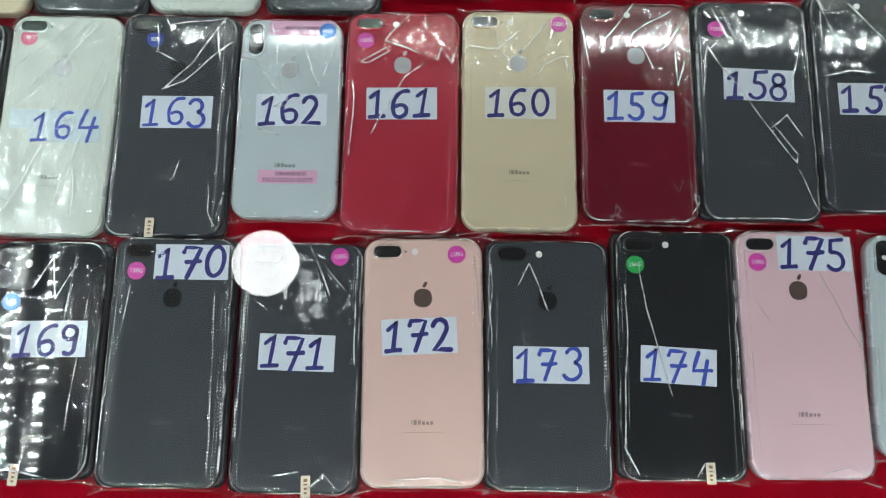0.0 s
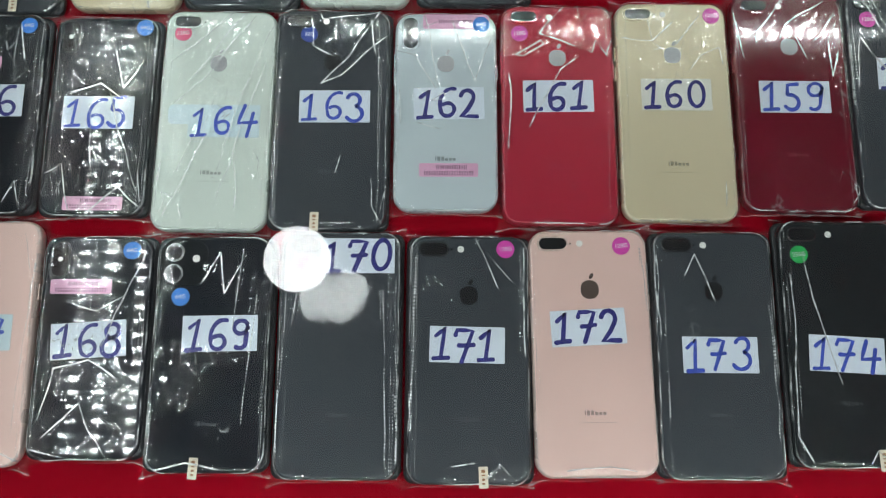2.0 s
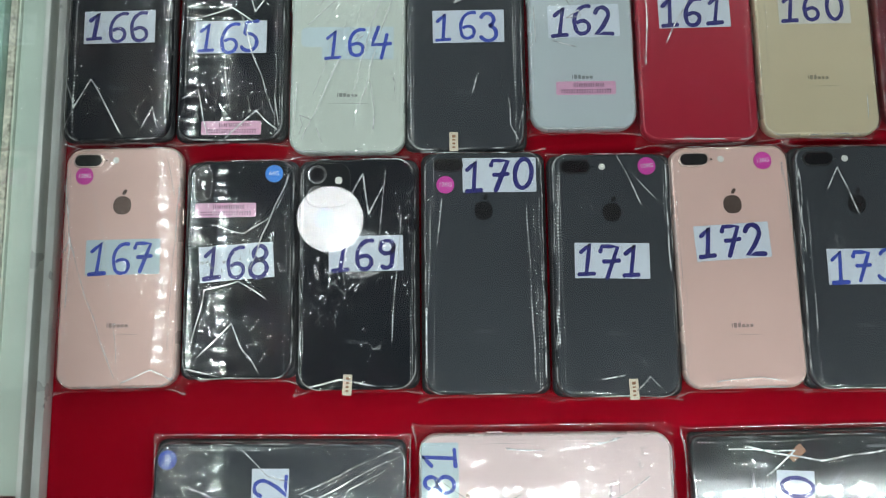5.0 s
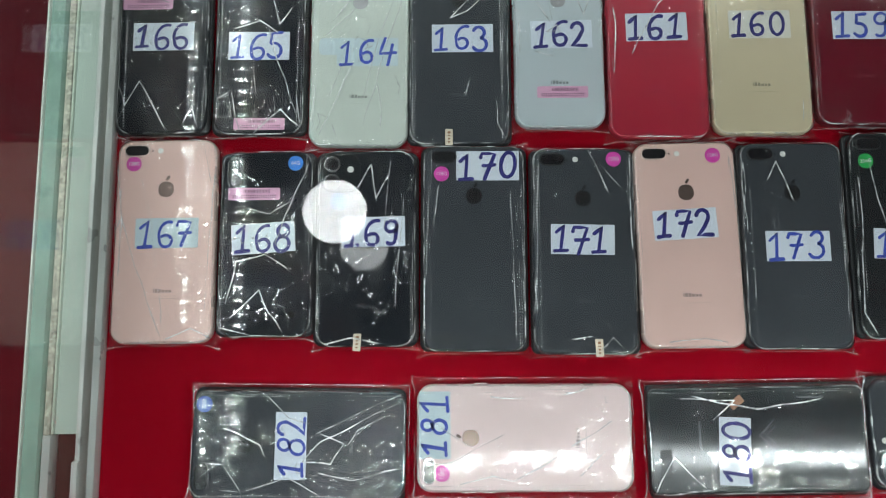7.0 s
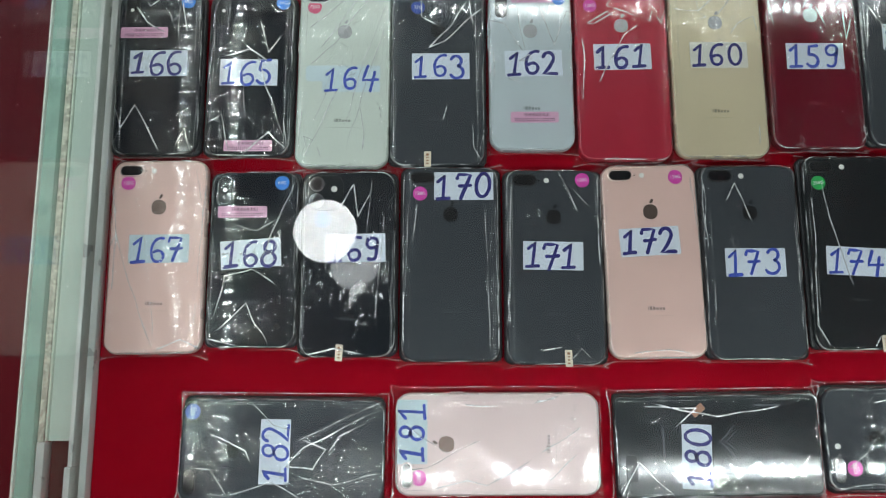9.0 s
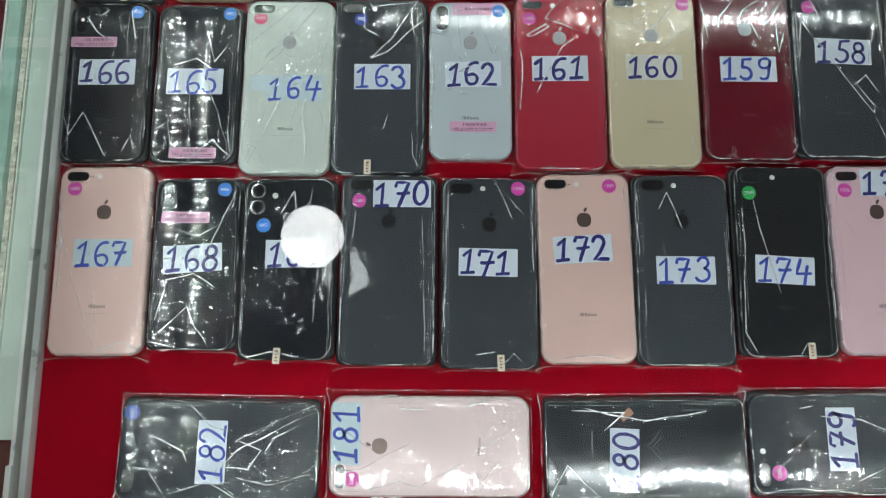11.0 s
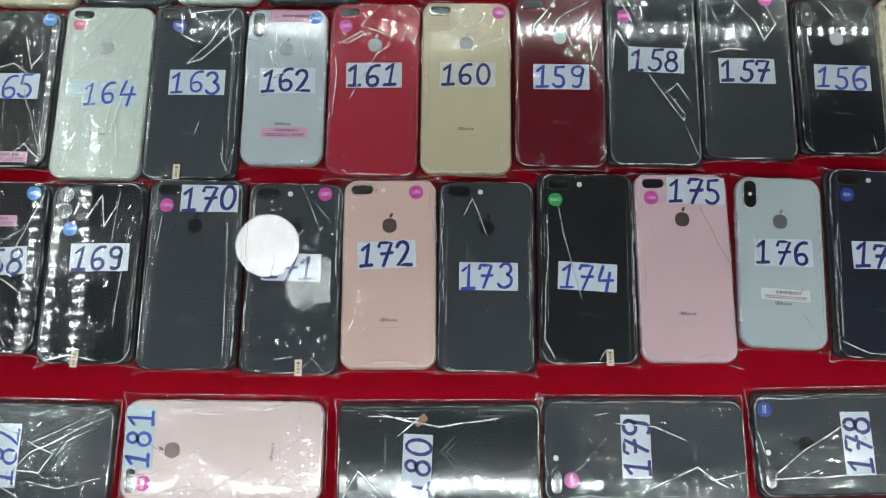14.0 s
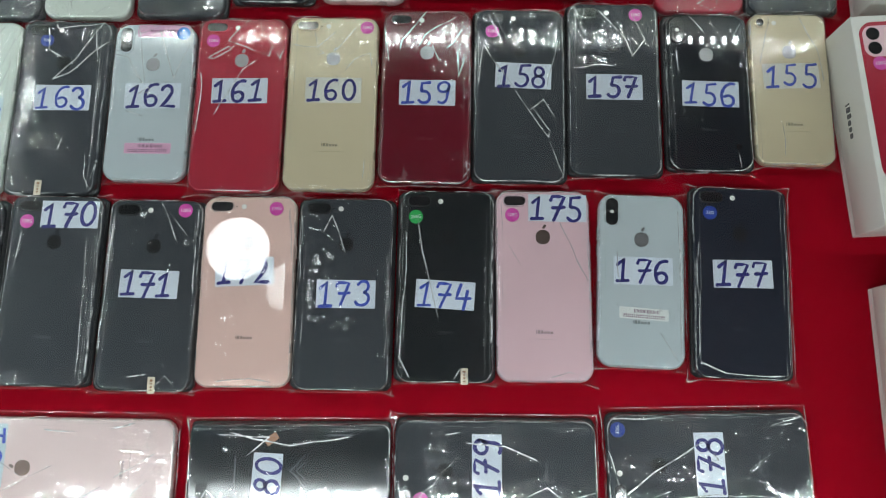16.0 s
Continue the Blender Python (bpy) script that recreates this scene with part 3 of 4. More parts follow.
    if model != "gaming":
        ly = {"plus": 0.0395, "x": 0.0335, "small": 0.0330, "eleven": 0.0030}[model]
        q = part("maker_mark", emblem, M[logo], root, key=("mark", logo))
        q.location = (0, ly, 0)
        q = part("model_print", lambda: wordmark(t + 0.00021), M[finish + "_text"], root, key=("word", finish))
        q.location = (0, {"plus": -0.0390, "x": -0.0350, "small": -0.0330, "eleven": -0.045}[model], 0)
        if model in ("plus", "small"):
            q = part("small_print", lambda: bars(0.0260, 0.0011, 26, t + 0.00021, 6), M[finish + "_text"], root, key=("fine", finish))
            q.location = (0, -h * 0.285, 0)
            q.scale = (1, 0.5, 1)
    if tag is not None and number:
        lx, ly, lr = tag
        q = part("number_label", lambda: slab(0.0485, 0.0232, 0.0004, [(0, t + 0.00035), (0.00005, t + 0.00050)], seg=2), M[paper], root, "white paper label with handwritten blue number " + number, key=("label", paper))
        q.location, q.rotation_euler = (lx / 1000, ly / 1000, 0), (0, 0, radians(lr))
        hw = part("handwriting", written(number, 0.0198, t + 0.00060, rnd, 0.0024 if ink == "ink_blue" else 0.0027), M[ink], q)
    if sticker:
        text, colour, sx, sy = sticker
        q = part("capacity_sticker", lambda: slab(0.0118, 0.0118, 0.0059, [(0, t + 0.00035), (0.00005, t + 0.00055)], seg=8), M[colour], root, "round sticker printed " + text, key=("sticker", colour))
        q.location, q.rotation_euler = (sx / 1000, sy / 1000, 0), (0, 0, radians(rnd.uniform(-6, 6)))
        p = part("lettering", lettering(text, 0.0040, M["white_print"]), None, q)
        p.location = (0, 0, t + 0.00060)
    for kind, ex, ey, er in extras:
        if kind in ("pink", "white"):
            q = part("barcode_label", lambda: slab(0.040, 0.0095, 0.0012, [(0, t + 0.00030), (0.00005, t + 0.00042)], seg=3), M[kind + "_label"], root, kind + " barcode label", key=("barlabel", kind))
            p = part("barcode", lambda: bars(0.021, 0.0036, 18, t + 0.00045, 9), M["print"], q, key=("barcode", 1))
            p.location = (0.002, 0.0020, 0)
            p = part("print_line", lambda: bars(0.034, 0.0040, 20, t + 0.00045, 11, 2), M["print"], q, key=("barcode", 2))
            p.location, p.scale = (0, -0.0022, 0), (1, 0.8, 1)
        elif kind == "tag":
            q = part("lot_tag", lambda: slab(0.0058, 0.0130, 0.0002, [(0, t + 0.0016), (0, t + 0.0017)], seg=1), M["tag"], root, "small paper lot tag", key=("tag", 0))
            p = part("tag_print", lambda: bars(0.0100, 0.0030, 4, t + 0.00173, 4), M["tag_print"], q, key=("tagprint", 0))
            p.rotation_euler = (0, 0, radians(90))
        elif kind == "dot":
            q = part("punched_hole", lambda: slab(0.0050, 0.0050, 0.0025, [(0, t + 0.0003), (0, t + 0.0005)], seg=6), M["lens"], root, key=("hole", 0))
        elif kind == "stub":
            q = part("torn_label", lambda: slab(0.020, 0.014, 0.003, [(0, t + 0.00022), (0, t + 0.0003)], seg=2), M["sheer"], root, "torn old label", key=("stub", 0))
        elif kind == "band":
            q = part("barcode_label", lambda: slab(0.046, 0.0110, 0.0016, [(0, t + 0.00030), (0.00005, t + 0.00042)], seg=3), M["pink_label"], root, "pink barcode label", key=("bandlabel", 0))
            p = part("barcode", lambda: bars(0.024, 0.0036, 20, t + 0.00045, 19), M["print"], q, key=("barcode", 3))
        elif kind == "spike":
            def spike():
                bm = bmesh.new()
                rr = random.Random(4)
                for line in ([(-0.012, -0.004), (0.001, 0.008), (0.004, 0.002)], [(0.012, -0.004), (-0.001, 0.008), (-0.004, 0.002)], [(-0.006, -0.004), (0.0, 0.003), (0.006, -0.004)]):
                    stroke(bm, line, 0.0011, t + 0.00025, rr)
                return bm
            q = part("maker_mark", spike, M["slate_text"], root, key=("spike", 0))
        elif kind == "seal":
            q = part("foil_seal", lambda: slab(0.006, 0.011, 0.0004, [(0, t + 0.00025), (0, t + 0.0004)], seg=1), M["orange"], root, "copper-brown foil sticker", key=("seal", 0))
        elif kind == "groove":
            q = part("groove_line", lambda: slab(0.0016, 0.020, 0.0005, [(0, t + 0.0002), (0, t + 0.0003)], seg=2), M["slate_text"], root, key=("groove", 0))
        q.location, q.rotation_euler = (ex / 1000, ey / 1000, 0), (0, 0, radians(er))
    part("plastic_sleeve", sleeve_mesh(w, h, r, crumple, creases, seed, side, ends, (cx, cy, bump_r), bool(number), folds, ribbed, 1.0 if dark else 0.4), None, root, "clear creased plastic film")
    return root


# ---- room ----
solid("floor", box_bm(-3.2, 3.6, -2.6, 2.8, -0.1, 0.0), M["tiles"], "grey tiled shop floor", "floor")
solid("ceiling", box_bm(-3.2, 3.6, -2.6, 2.8, CEILING + 0.02, CEILING + 0.15), M["ceiling"], "plain light grey ceiling", "ceiling")
solid("wall_west", box_bm(-3.3, -3.2, -2.7, 2.9, 0, CEILING + 0.02), M["plaster"], "plain painted wall", "wall")
solid("wall_east", box_bm(3.6, 3.7, -2.7, 2.9, 0, CEILING + 0.02), M["plaster"], "plain painted wall", "wall")
solid("wall_north", box_bm(-3.2, 3.6, 2.8, 2.9, 0, CEILING + 0.02), M["plaster"], "plain painted wall", "wall")
solid("wall_south", box_bm(-3.2, 3.6, -2.7, -2.6, 0, CEILING + 0.02), M["plaster"], "plain painted wall", "wall")

lamp = thing("ceiling_lamp", pose(-0.583, 0.41, CEILING), "round white ceiling lamp, lit", "lamp")
part("lamp_rim", slab(0.232, 0.232, 0.116, [(0.004, -0.006), (0, 0.0), (0, 0.022)], seg=12), M["white"], lamp)
part("diffuser", slab(0.218, 0.218, 0.109, [(0.006, -0.014), (0, -0.008), (0, -0.004)], seg=12), M["lamp"], lamp, "glowing white diffuser")

# ---- showcase ----
case = thing("display_case", pose(0, 0, 0), "glass display case lined with red, lit by white strips", "display case")
part("cabinet_base", box_bm(-0.62, CASE_R + 0.02, CASE_F - 0.02, CASE_B + 0.02, 0.0, CLOTH - 0.012, 0.002), M["wood"], case)
part("glass_top", pane_bm(-1.15, CASE_R + 0.02, CASE_F - 0.02, CASE_B + 0.02, GLASS, GLASS + 0.008), M["glass"], case, "clear glass top")
part("front_glass", pane_bm(CASE_L, CASE_R, CASE_F - 0.008, CASE_F, CLOTH - 0.01, GLASS - 0.001), M["glass"], case, "clear front pane")
part("back_panel", box_bm(-1.15, CASE_R, CASE_B, CASE_B + 0.012, CLOTH - 0.01, GLASS - 0.001), M["pale"], case)
# board added out of view to keep strip light off the next case
part("divider_board", box_bm(-0.5645, -0.5620, CASE_F, CASE_B, 0.780, GLASS - 0.001), M["brown"], case)
part("end_panel", box_bm(CASE_R, CASE_R + 0.012, CASE_F, CASE_B, CLOTH - 0.01, GLASS - 0.001), M["pale"], case)
part("partition_glass", pane_bm(-0.4645, -0.4605, CASE_F, CASE_B, CLOTH + 0.004, GLASS - 0.001), M["glass"], case, "clear upright glass partition")
solid("lining", box_bm(-0.457, CASE_R, CASE_F, CASE_B, CLOTH - 0.012, CLOTH), M["cloth"], "smooth red lining on the showcase floor", "lining")

# the strip of channels beside the partition
rail = thing("sliding_door_track", pose(0, 0, CLOTH), "grey aluminium track with glass edges and dirt", "track")
part("inner_rail", box_bm(-0.4635, -0.4575, CASE_F, CASE_B, -0.012, 0.0080, 0.0008), M["alu"], rail)
part("outer_rail", box_bm(-0.4745, -0.4705, CASE_F, CASE_B, -0.012, 0.0050, 0.0008), M["alu"], rail)
part("ledge", box_bm(-0.4932, -0.4750, -0.118, CASE_B, -0.012, -0.0010), M["ledge"], rail)
part("pale_strip", box_bm(-0.4953, -0.4934, -0.118, CASE_B, -0.012, 0.0015, 0.0006), M["ledge_pale"], rail)
part("sealant", box_bm(-0.5006, -0.4955, CASE_F, CASE_B, -0.012, 0.0022, 0.0006), M["dirty"], rail, "dirty grey sealant")
part("glass_edge", box_bm(-0.5126, -0.5008, CASE_F, CASE_B, -0.012, 0.0075, 0.001), M["green_glass"], rail, "green edge of thick glass")
part("bright_edge", box_bm(-0.5146, -0.5128, CASE_F, CASE_B, -0.012, 0.0095, 0.0004), M["pale"], rail)
part("end_gap", box_bm(-0.4930, -0.4750, CASE_F, -0.1185, -0.012, -0.0060), M["brown"], rail, "dark brown gap")
part("end_clip", box_bm(-0.5000, -0.4935, CASE_F, -0.1185, -0.012, 0.0040, 0.0006), M["alu"], rail)
part("end_clip", box_bm(-0.4750, -0.4700, CASE_F, -0.1370, -0.004, 0.0085, 0.0006), M["alu"], rail)

near = thing("neighbour_case", pose(0, 0, CLOTH), "next showcase with a dim red lining", "display case")
part("cabinet_base", box_bm(-1.15, -0.621, CASE_F - 0.02, CASE_B + 0.02, -CLOTH, -0.013), M["wood"], near)
part("lining", box_bm(-1.14, -0.5200, CASE_F, CASE_B, -0.012, -0.004), M["shaded_red"], near)


def led_strip(x0, x1, y0, y1, z, gain):
    along_x = abs(x1 - x0) > abs(y1 - y0)
    n = int(max(abs(x1 - x0), abs(y1 - y0)) / 0.0165)
    s = thing("led_strip", pose(0, 0, 0), "white LED strip under the rim of the showcase, lit", "light strip", "strips of the showcase")
    pad = 0.007
    part("tape", box_bm(min(x0, x1) - pad, max(x0, x1) + pad, min(y0, y1) - pad, max(y0, y1) + pad, z, z + 0.0025), M["pcb"], s)
    bm = bmesh.new()
    for i in range(n):
        f = (i + 0.5) / n
        for o in (-0.0032, 0.0032):
            cx, cy = x0 + (x1 - x0) * f + (0 if along_x else o), y0 + (y1 - y0) * f + (o if along_x else 0)
            bm.faces.new([bm.verts.new((cx + a * 0.0025, cy + b * 0.0025, z - 0.0006)) for a, b in ((-1, -1), (-1, 1), (1, 1), (1, -1))])
    q = part("diodes", bm, glow("led_chip", (0.93, 1.0, 1.0), LED_GAIN * gain), s, "small bright white diodes")
    q["kind"] = "stuff"
    return s


led_strip(-0.475, -0.475, CASE_F + 0.03, CASE_B - 0.03, GLASS - 0.010, 0.68)
led_strip(-0.516, -0.516, CASE_F + 0.03, CASE_B - 0.03, GLASS - 0.010, 0.62)
# dim strip added to give the phones a further mirrored column of dots
led_strip(-0.547, -0.547, CASE_F + 0.03, CASE_B - 0.03, GLASS - 0.010, 0.32)
led_strip(-0.40, CASE_R - 0.04, CASE_B - 0.036, CASE_B - 0.036, GLASS - 0.010, 0.58)
led_strip(-0.40, CASE_R - 0.04, CASE_F + 0.016, CASE_F + 0.016, GLASS - 0.010, 1.2)


# ---- the numbered phones ----
D, B = "dark_logo", "black_logo"
G128, B64, B32 = ("128G", "magenta"), ("64G", "blue"), ("32G", "deepblue")
smartphone("166", "x", "black_glass", -0.4193, 0.1829, 0.1, (-0.5, 8.2, 0), (*B64, 22.4, 63.6), 0.55, 3, B, extras=[("pink", -14, 36, 0)],
           folds=[[(-0.85, -0.7), (-0.5, -0.4), (-0.1, -0.75), (0.1, -0.95)], [(-0.4, 0.95), (-0.25, 0.82), (-0.05, 0.9), (-0.2, 0.95)], [(0.5, -0.9), (0.7, -0.7), (0.8, -0.9)], [(0.5, 0.9), (0.65, 0.5)], [(-0.55, 0.8), (-0.3, 0.62), (0.1, 0.5)]])
smartphone("165", "x", "black_glass", -0.3423, 0.1812, -0.7, (-1.2, 1.0, 0), (*B64, 25.7, 63.7), 0.58, 3, B, ink="ink_blue", extras=[("pink", 1, -63, 0), ("dot", 20, -55, 0)],
           folds=[[(-0.9, -0.6), (-0.6, -0.5), (-0.4, -0.95)], [(0.2, 0.2), (0.5, -0.3), (0.85, -0.75)], [(-0.2, 0.1), (-0.05, -0.6)], [(0.2, 0.65), (0.45, 0.25), (0.7, 0.45)], [(-0.6, 0.2), (0.0, 0.3), (0.4, 0.15)], [(-0.1, -0.98), (0.5, -0.72), (0.9, -0.9)]], ribbed=(2,))
smartphone("164", "plus", "mint", -0.2638, 0.1784, -0.9, (6.5, -2.5, 0), ("128G", "pinkred", -26.2, 61.7), 0.38, 4, ink="ink_blue", paper="sheer", extras=[("stub", -22, 2, 0)],
           folds=[[(0.6, 0.95), (-0.2, 0.35), (-0.7, 0.13)], [(0.9, 0.8), (0.4, 0.13), (0.05, -0.56)], [(0.25, 0.98), (-0.75, 0.52)], [(0.85, 0.5), (0.6, 0.1), (0.1, -0.8)], [(-0.35, -0.2), (-0.6, -0.5)], [(-0.1, -0.15), (-0.75, -0.9)], [(0.45, 0.98), (-0.5, 0.3)]], ribbed=(1, 3,))
smartphone("163", "plus", "slate", -0.1849, 0.1789, -0.7, (2.6, 7.2, 0.5), (*B32, -16.9, 60.4), 0.40, 3, B, ink="ink_blue", extras=[("tag", -8, -74, 0)],
           folds=[[(0.82, 0.97), (0.3, 0.56), (-0.2, 0.3), (0.17, 0.38), (0.48, 0.52), (0.95, 0.74)], [(-0.25, 0.99), (-0.2, 0.9), (0.8, 0.97)], [(0.2, -0.35), (0.12, -0.5)], [(0.72, -0.56), (0.78, -0.8), (0.95, -0.96)], [(-0.4, 0.9), (-0.35, 0.64), (0.0, 0.55)]])
smartphone("162", "x", "silver", -0.1062, 0.1836, -0.4, (2.2, 4.5, 1), (*B64, 24.6, 63.0), 0.24, 2, extras=[("band", 7, 65, 0), ("pink", 2, -43, 0)],
           folds=[[(-0.95, 0.58), (-0.6, 0.56), (-0.2, 0.2)], [(-0.4, 0.95), (-0.15, 0.23)], [(0.1, 0.92), (0.55, 0.28), (0.88, 0.73)], [(-0.3, 0.08), (-0.05, 0.16), (0.0, 0.1), (-0.3, 0.08)], [(-0.55, -0.14), (-0.1, -0.2)], [(-0.9, 0.2), (-0.86, -0.14)]])
smartphone("161", "plus", "red", -0.0290, 0.1817, -0.6, (0.1, 11.4, 1), (*G128, -26.1, 57.6), 0.28, 2,
           folds=[[(0.1, 0.98), (-0.3, 0.72), (0.1, 0.66), (0.62, 0.54), (0.68, 0.66), (0.86, 0.52), (0.95, 0.66)], [(-0.75, 0.52), (-0.3, 0.66), (-0.24, 0.63), (-0.62, 0.51), (-0.75, 0.52)], [(0.36, 0.5), (0.03, 0.38), (-0.25, 0.12), (-0.53, -0.14)], [(-0.88, 0.35), (-0.84, 0.02), (-0.9, -0.35)]])
smartphone("160", "plus", "gold", 0.0512, 0.1836, -0.4, (1.2, 10.4, 0), (*G128, 28.5, 69.0), 0.18, 1, paper="cream",
           folds=[[(-0.9, 0.65), (-0.35, 0.62), (0.03, 0.82)], [(0.03, 0.58), (0.3, 0.75), (0.5, 0.86)], [(0.3, 0.36), (0.5, 0.48), (0.82, 0.56), (0.88, 0.4)], [(0.8, -0.64), (0.75, -0.87)]])
smartphone("159", "plus", "wine", 0.1327, 0.1896, -0.7, (1.0, 2.5, 0), None, 0.20, 3, ink="ink_blue",
           folds=[[(-0.03, 0.99), (-0.55, 0.63), (-0.6, 0.5)], [(0.67, 0.94), (-0.06, 0.7), (-0.18, 0.57)], [(0.67, 0.57), (0.73, 0.23), (0.85, 0.45)], [(-0.97, 0.85), (-0.85, 0.38)], [(0.85, -0.93), (0.98, -0.82)], [(0.1, 0.6), (0.3, 0.36)]])
smartphone("158", "plus", "slate", 0.2131, 0.1916, -0.6, (3.5, 16.4, -2), (*G128, -23.6, 57.7), 0.20, 1, B,
           folds=[[(-0.82, 0.56), (-0.04, -0.03), (0.64, -0.5), (0.68, -0.43), (0.25, -0.15)], [(0.25, -0.2), (0.5, -0.07), (0.78, -0.27)], [(-0.82, 0.54), (-0.93, 0.09)], [(-0.68, 0.92), (-0.43, 0.64)], [(0.85, 0.56), (0.57, 0.01)], [(0.64, -0.55), (0.96, -0.94)]])
smartphone("157", "plus", "slate", 0.2948, 0.1973, -0.7, (0.2, 0.7, 0), (*G128, 20.1, 68.3), 0.24, 2, B,
           folds=[[(-0.33, 0.9), (0.28, 0.58), (0.42, 0.37)], [(0.45, 0.85), (0.7, 0.55), (0.4, 0.36)], [(-0.8, 0.22), (-0.4, 0.26), (0, 0.24)], [(-0.9, 0.95), (-0.6, 0.6)]])
smartphone("156", "x", "black_glass", 0.3752, 0.1948, -0.7, (2.0, -2.7, -1), None, 0.28, 3, "mirror_logo", ink="ink_blue", extras=[("dot", 24, -50, 0)],
           folds=[[(-0.4, 0.95), (-0.05, 0.74)], [(-0.75, 0.5), (-0.68, 0.25)], [(0.65, -0.78), (0.7, -0.95)], [(0.1, 0.95), (0.2, 0.8)]])
smartphone("155", "small", "gold", 0.4472, 0.1980, -0.7, (0.1, 10.9, 2), None, 0.18, 2, ink="ink_blue", paper="cream",
           folds=[[(-0.5, 0.9), (-0.8, 0.3)], [(0.3, 0.95), (0.7, 0.5), (0.8, 0.1)]])
smartphone("167", "plus", "rose", -0.4126, 0.0275, 0.2, (1.8, 5.2, 0), (*G128, -25.7, 59.8), 0.22, 1, D, ink="ink_blue", paper="sheer",
           folds=[[(-0.95, 0.74), (-0.85, 0.22), (-0.55, -0.24), (0.0, -0.93)], [(-0.5, 0.6), (-0.25, 0.17), (0.0, -0.7), (0.02, -0.93)], [(-0.95, 0.1), (-0.84, 0.22), (-0.86, -0.35)], [(0.97, 0.63), (0.85, -0.7)], [(0.1, -0.95), (0.6, -0.85), (0.95, -0.95)]], ribbed=(0, 1, 2, 3,))
smartphone("168", "x", "black_glass", -0.3346, 0.0243, -0.3, (-2.0, 3.5, 4), (*B64, 21.5, 62.0), 0.55, 2, B, extras=[("pink", -10, 38, 0), ("dot", 21, -55, 0)],
           folds=[[(-0.8, -0.65), (-0.6, -0.2), (0.0, -0.12), (0.5, -0.3)], [(0.2, 0.0), (0.7, 0.6), (0.9, 0.85)], [(-0.7, -0.8), (-0.1, -0.5), (0.1, -0.75), (0.4, -0.95)], [(-0.5, 0.4), (0.1, 0.3), (0.6, 0.45)], [(-0.9, -0.9), (-0.3, -0.97)]])
smartphone("169", "eleven", "black_glass", -0.2579, 0.0200, -0.4, (5.4, 11.7, 1), (*B64, -21.5, 35.3), 0.30, 0, B, extras=[("tag", -6, -72, -3)],
           folds=[[(-0.2, 0.6), (0.1, 0.86), (0.2, 0.5), (0.45, 0.75)], [(0.5, 0.9), (0.35, 0.2)], [(-0.8, -0.97), (-0.3, -0.92), (0.3, -0.96)], [(0.75, 0.5), (0.6, -0.6)]], ribbed=(3,))
smartphone("170", "plus", "slate", -0.1757, 0.0191, -0.6, (10.7, 63.2, 0), (*G128, -24.9, 56.9), 0.05, 0, B,
           folds=[[(0.72, 0.55), (0.80, -0.9)], [(0.93, 0.6), (0.97, -0.9)], [(-0.9, 0.6), (-0.97, -0.85)], [(-0.72, 0.6), (-0.8, 0.2)]], ribbed=(0, 1, 2,))
smartphone("171", "plus", "slate", -0.0921, 0.0161, -0.6, (-1.1, 7.7, -1), (*G128, 24.0, 70.3), 0.20, 0, B, extras=[("tag", 9, -74, 2)],
           folds=[[(-0.88, 0.85), (-0.95, -0.6)], [(0.1, 0.98), (0.5, 0.55)], [(0.3, 0.85), (0.75, 0.6)], [(0.9, 0.9), (0.93, 0.0)], [(-0.3, -0.85), (0.1, -0.82)], [(0.3, -0.95), (0.5, -0.83), (0.7, -0.95)]], ribbed=(0,))
smartphone("172", "plus", "rose", -0.0126, 0.0198, 0.4, (-2.1, 14.9, 2.5), (*G128, 22.0, 68.2), 0.12, 0, D,
           folds=[[(0.88, 0.85), (0.93, 0.3)], [(-0.5, -0.93), (0.2, -0.9), (0.6, -0.94)]], ribbed=(0,))
smartphone("173", "plus", "slate", 0.0676, 0.0183, -0.6, (1.7, -1.5, 0), None, 0.16, 0, B, ink="ink_blue",
           folds=[[(-0.5, 0.62), (-0.3, 0.8), (0.0, 0.42)], [(-0.92, 0.8), (-0.94, 0.1)], [(0.9, 0.4), (0.92, -0.7)]], ribbed=(2,))
smartphone("174", "plus", "jet", 0.1510, 0.0252, -0.5, (-0.4, -8.4, -3), ("256G", "green", -25.7, 56.7), 0.08, 0, B, ink="ink_blue", extras=[("tag", 16, -74, 1)],
           folds=[[(-0.6, 0.73), (-0.5, 0.36), (-0.15, -0.35)], [(-0.85, 0.55), (-0.83, 0.15), (-0.95, -0.75), (-0.75, -0.95)], [(0.2, -0.97), (0.32, -0.85), (0.5, -0.95)], [(0.95, 0.6), (0.96, -0.6)]])
smartphone("175", "plus", "pink", 0.2312, 0.0260, 0.1, (12.5, 64.1, -1), (*G128, -25.1, 58.2), 0.10, 0, D,
           folds=[[(0.35, 0.65), (0.7, 0.25), (0.9, 0.05)], [(-0.7, 0.4), (-0.5, 0.2)], [(0.93, 0.5), (0.95, -0.7)], [(0.1, -0.95), (0.5, -0.9), (0.9, -0.96)]], ribbed=(2,))
smartphone("176", "x", "silver", 0.3111, 0.0304, -2.4, (1.4, 7.2, 1), None, 0.26, 1, extras=[("white", 2, -28, -2)],
           folds=[[(-0.6, 0.3), (-0.5, -0.1)], [(0.4, -0.6), (0.8, -0.9)], [(0.85, 0.8), (0.9, 0.0)]])
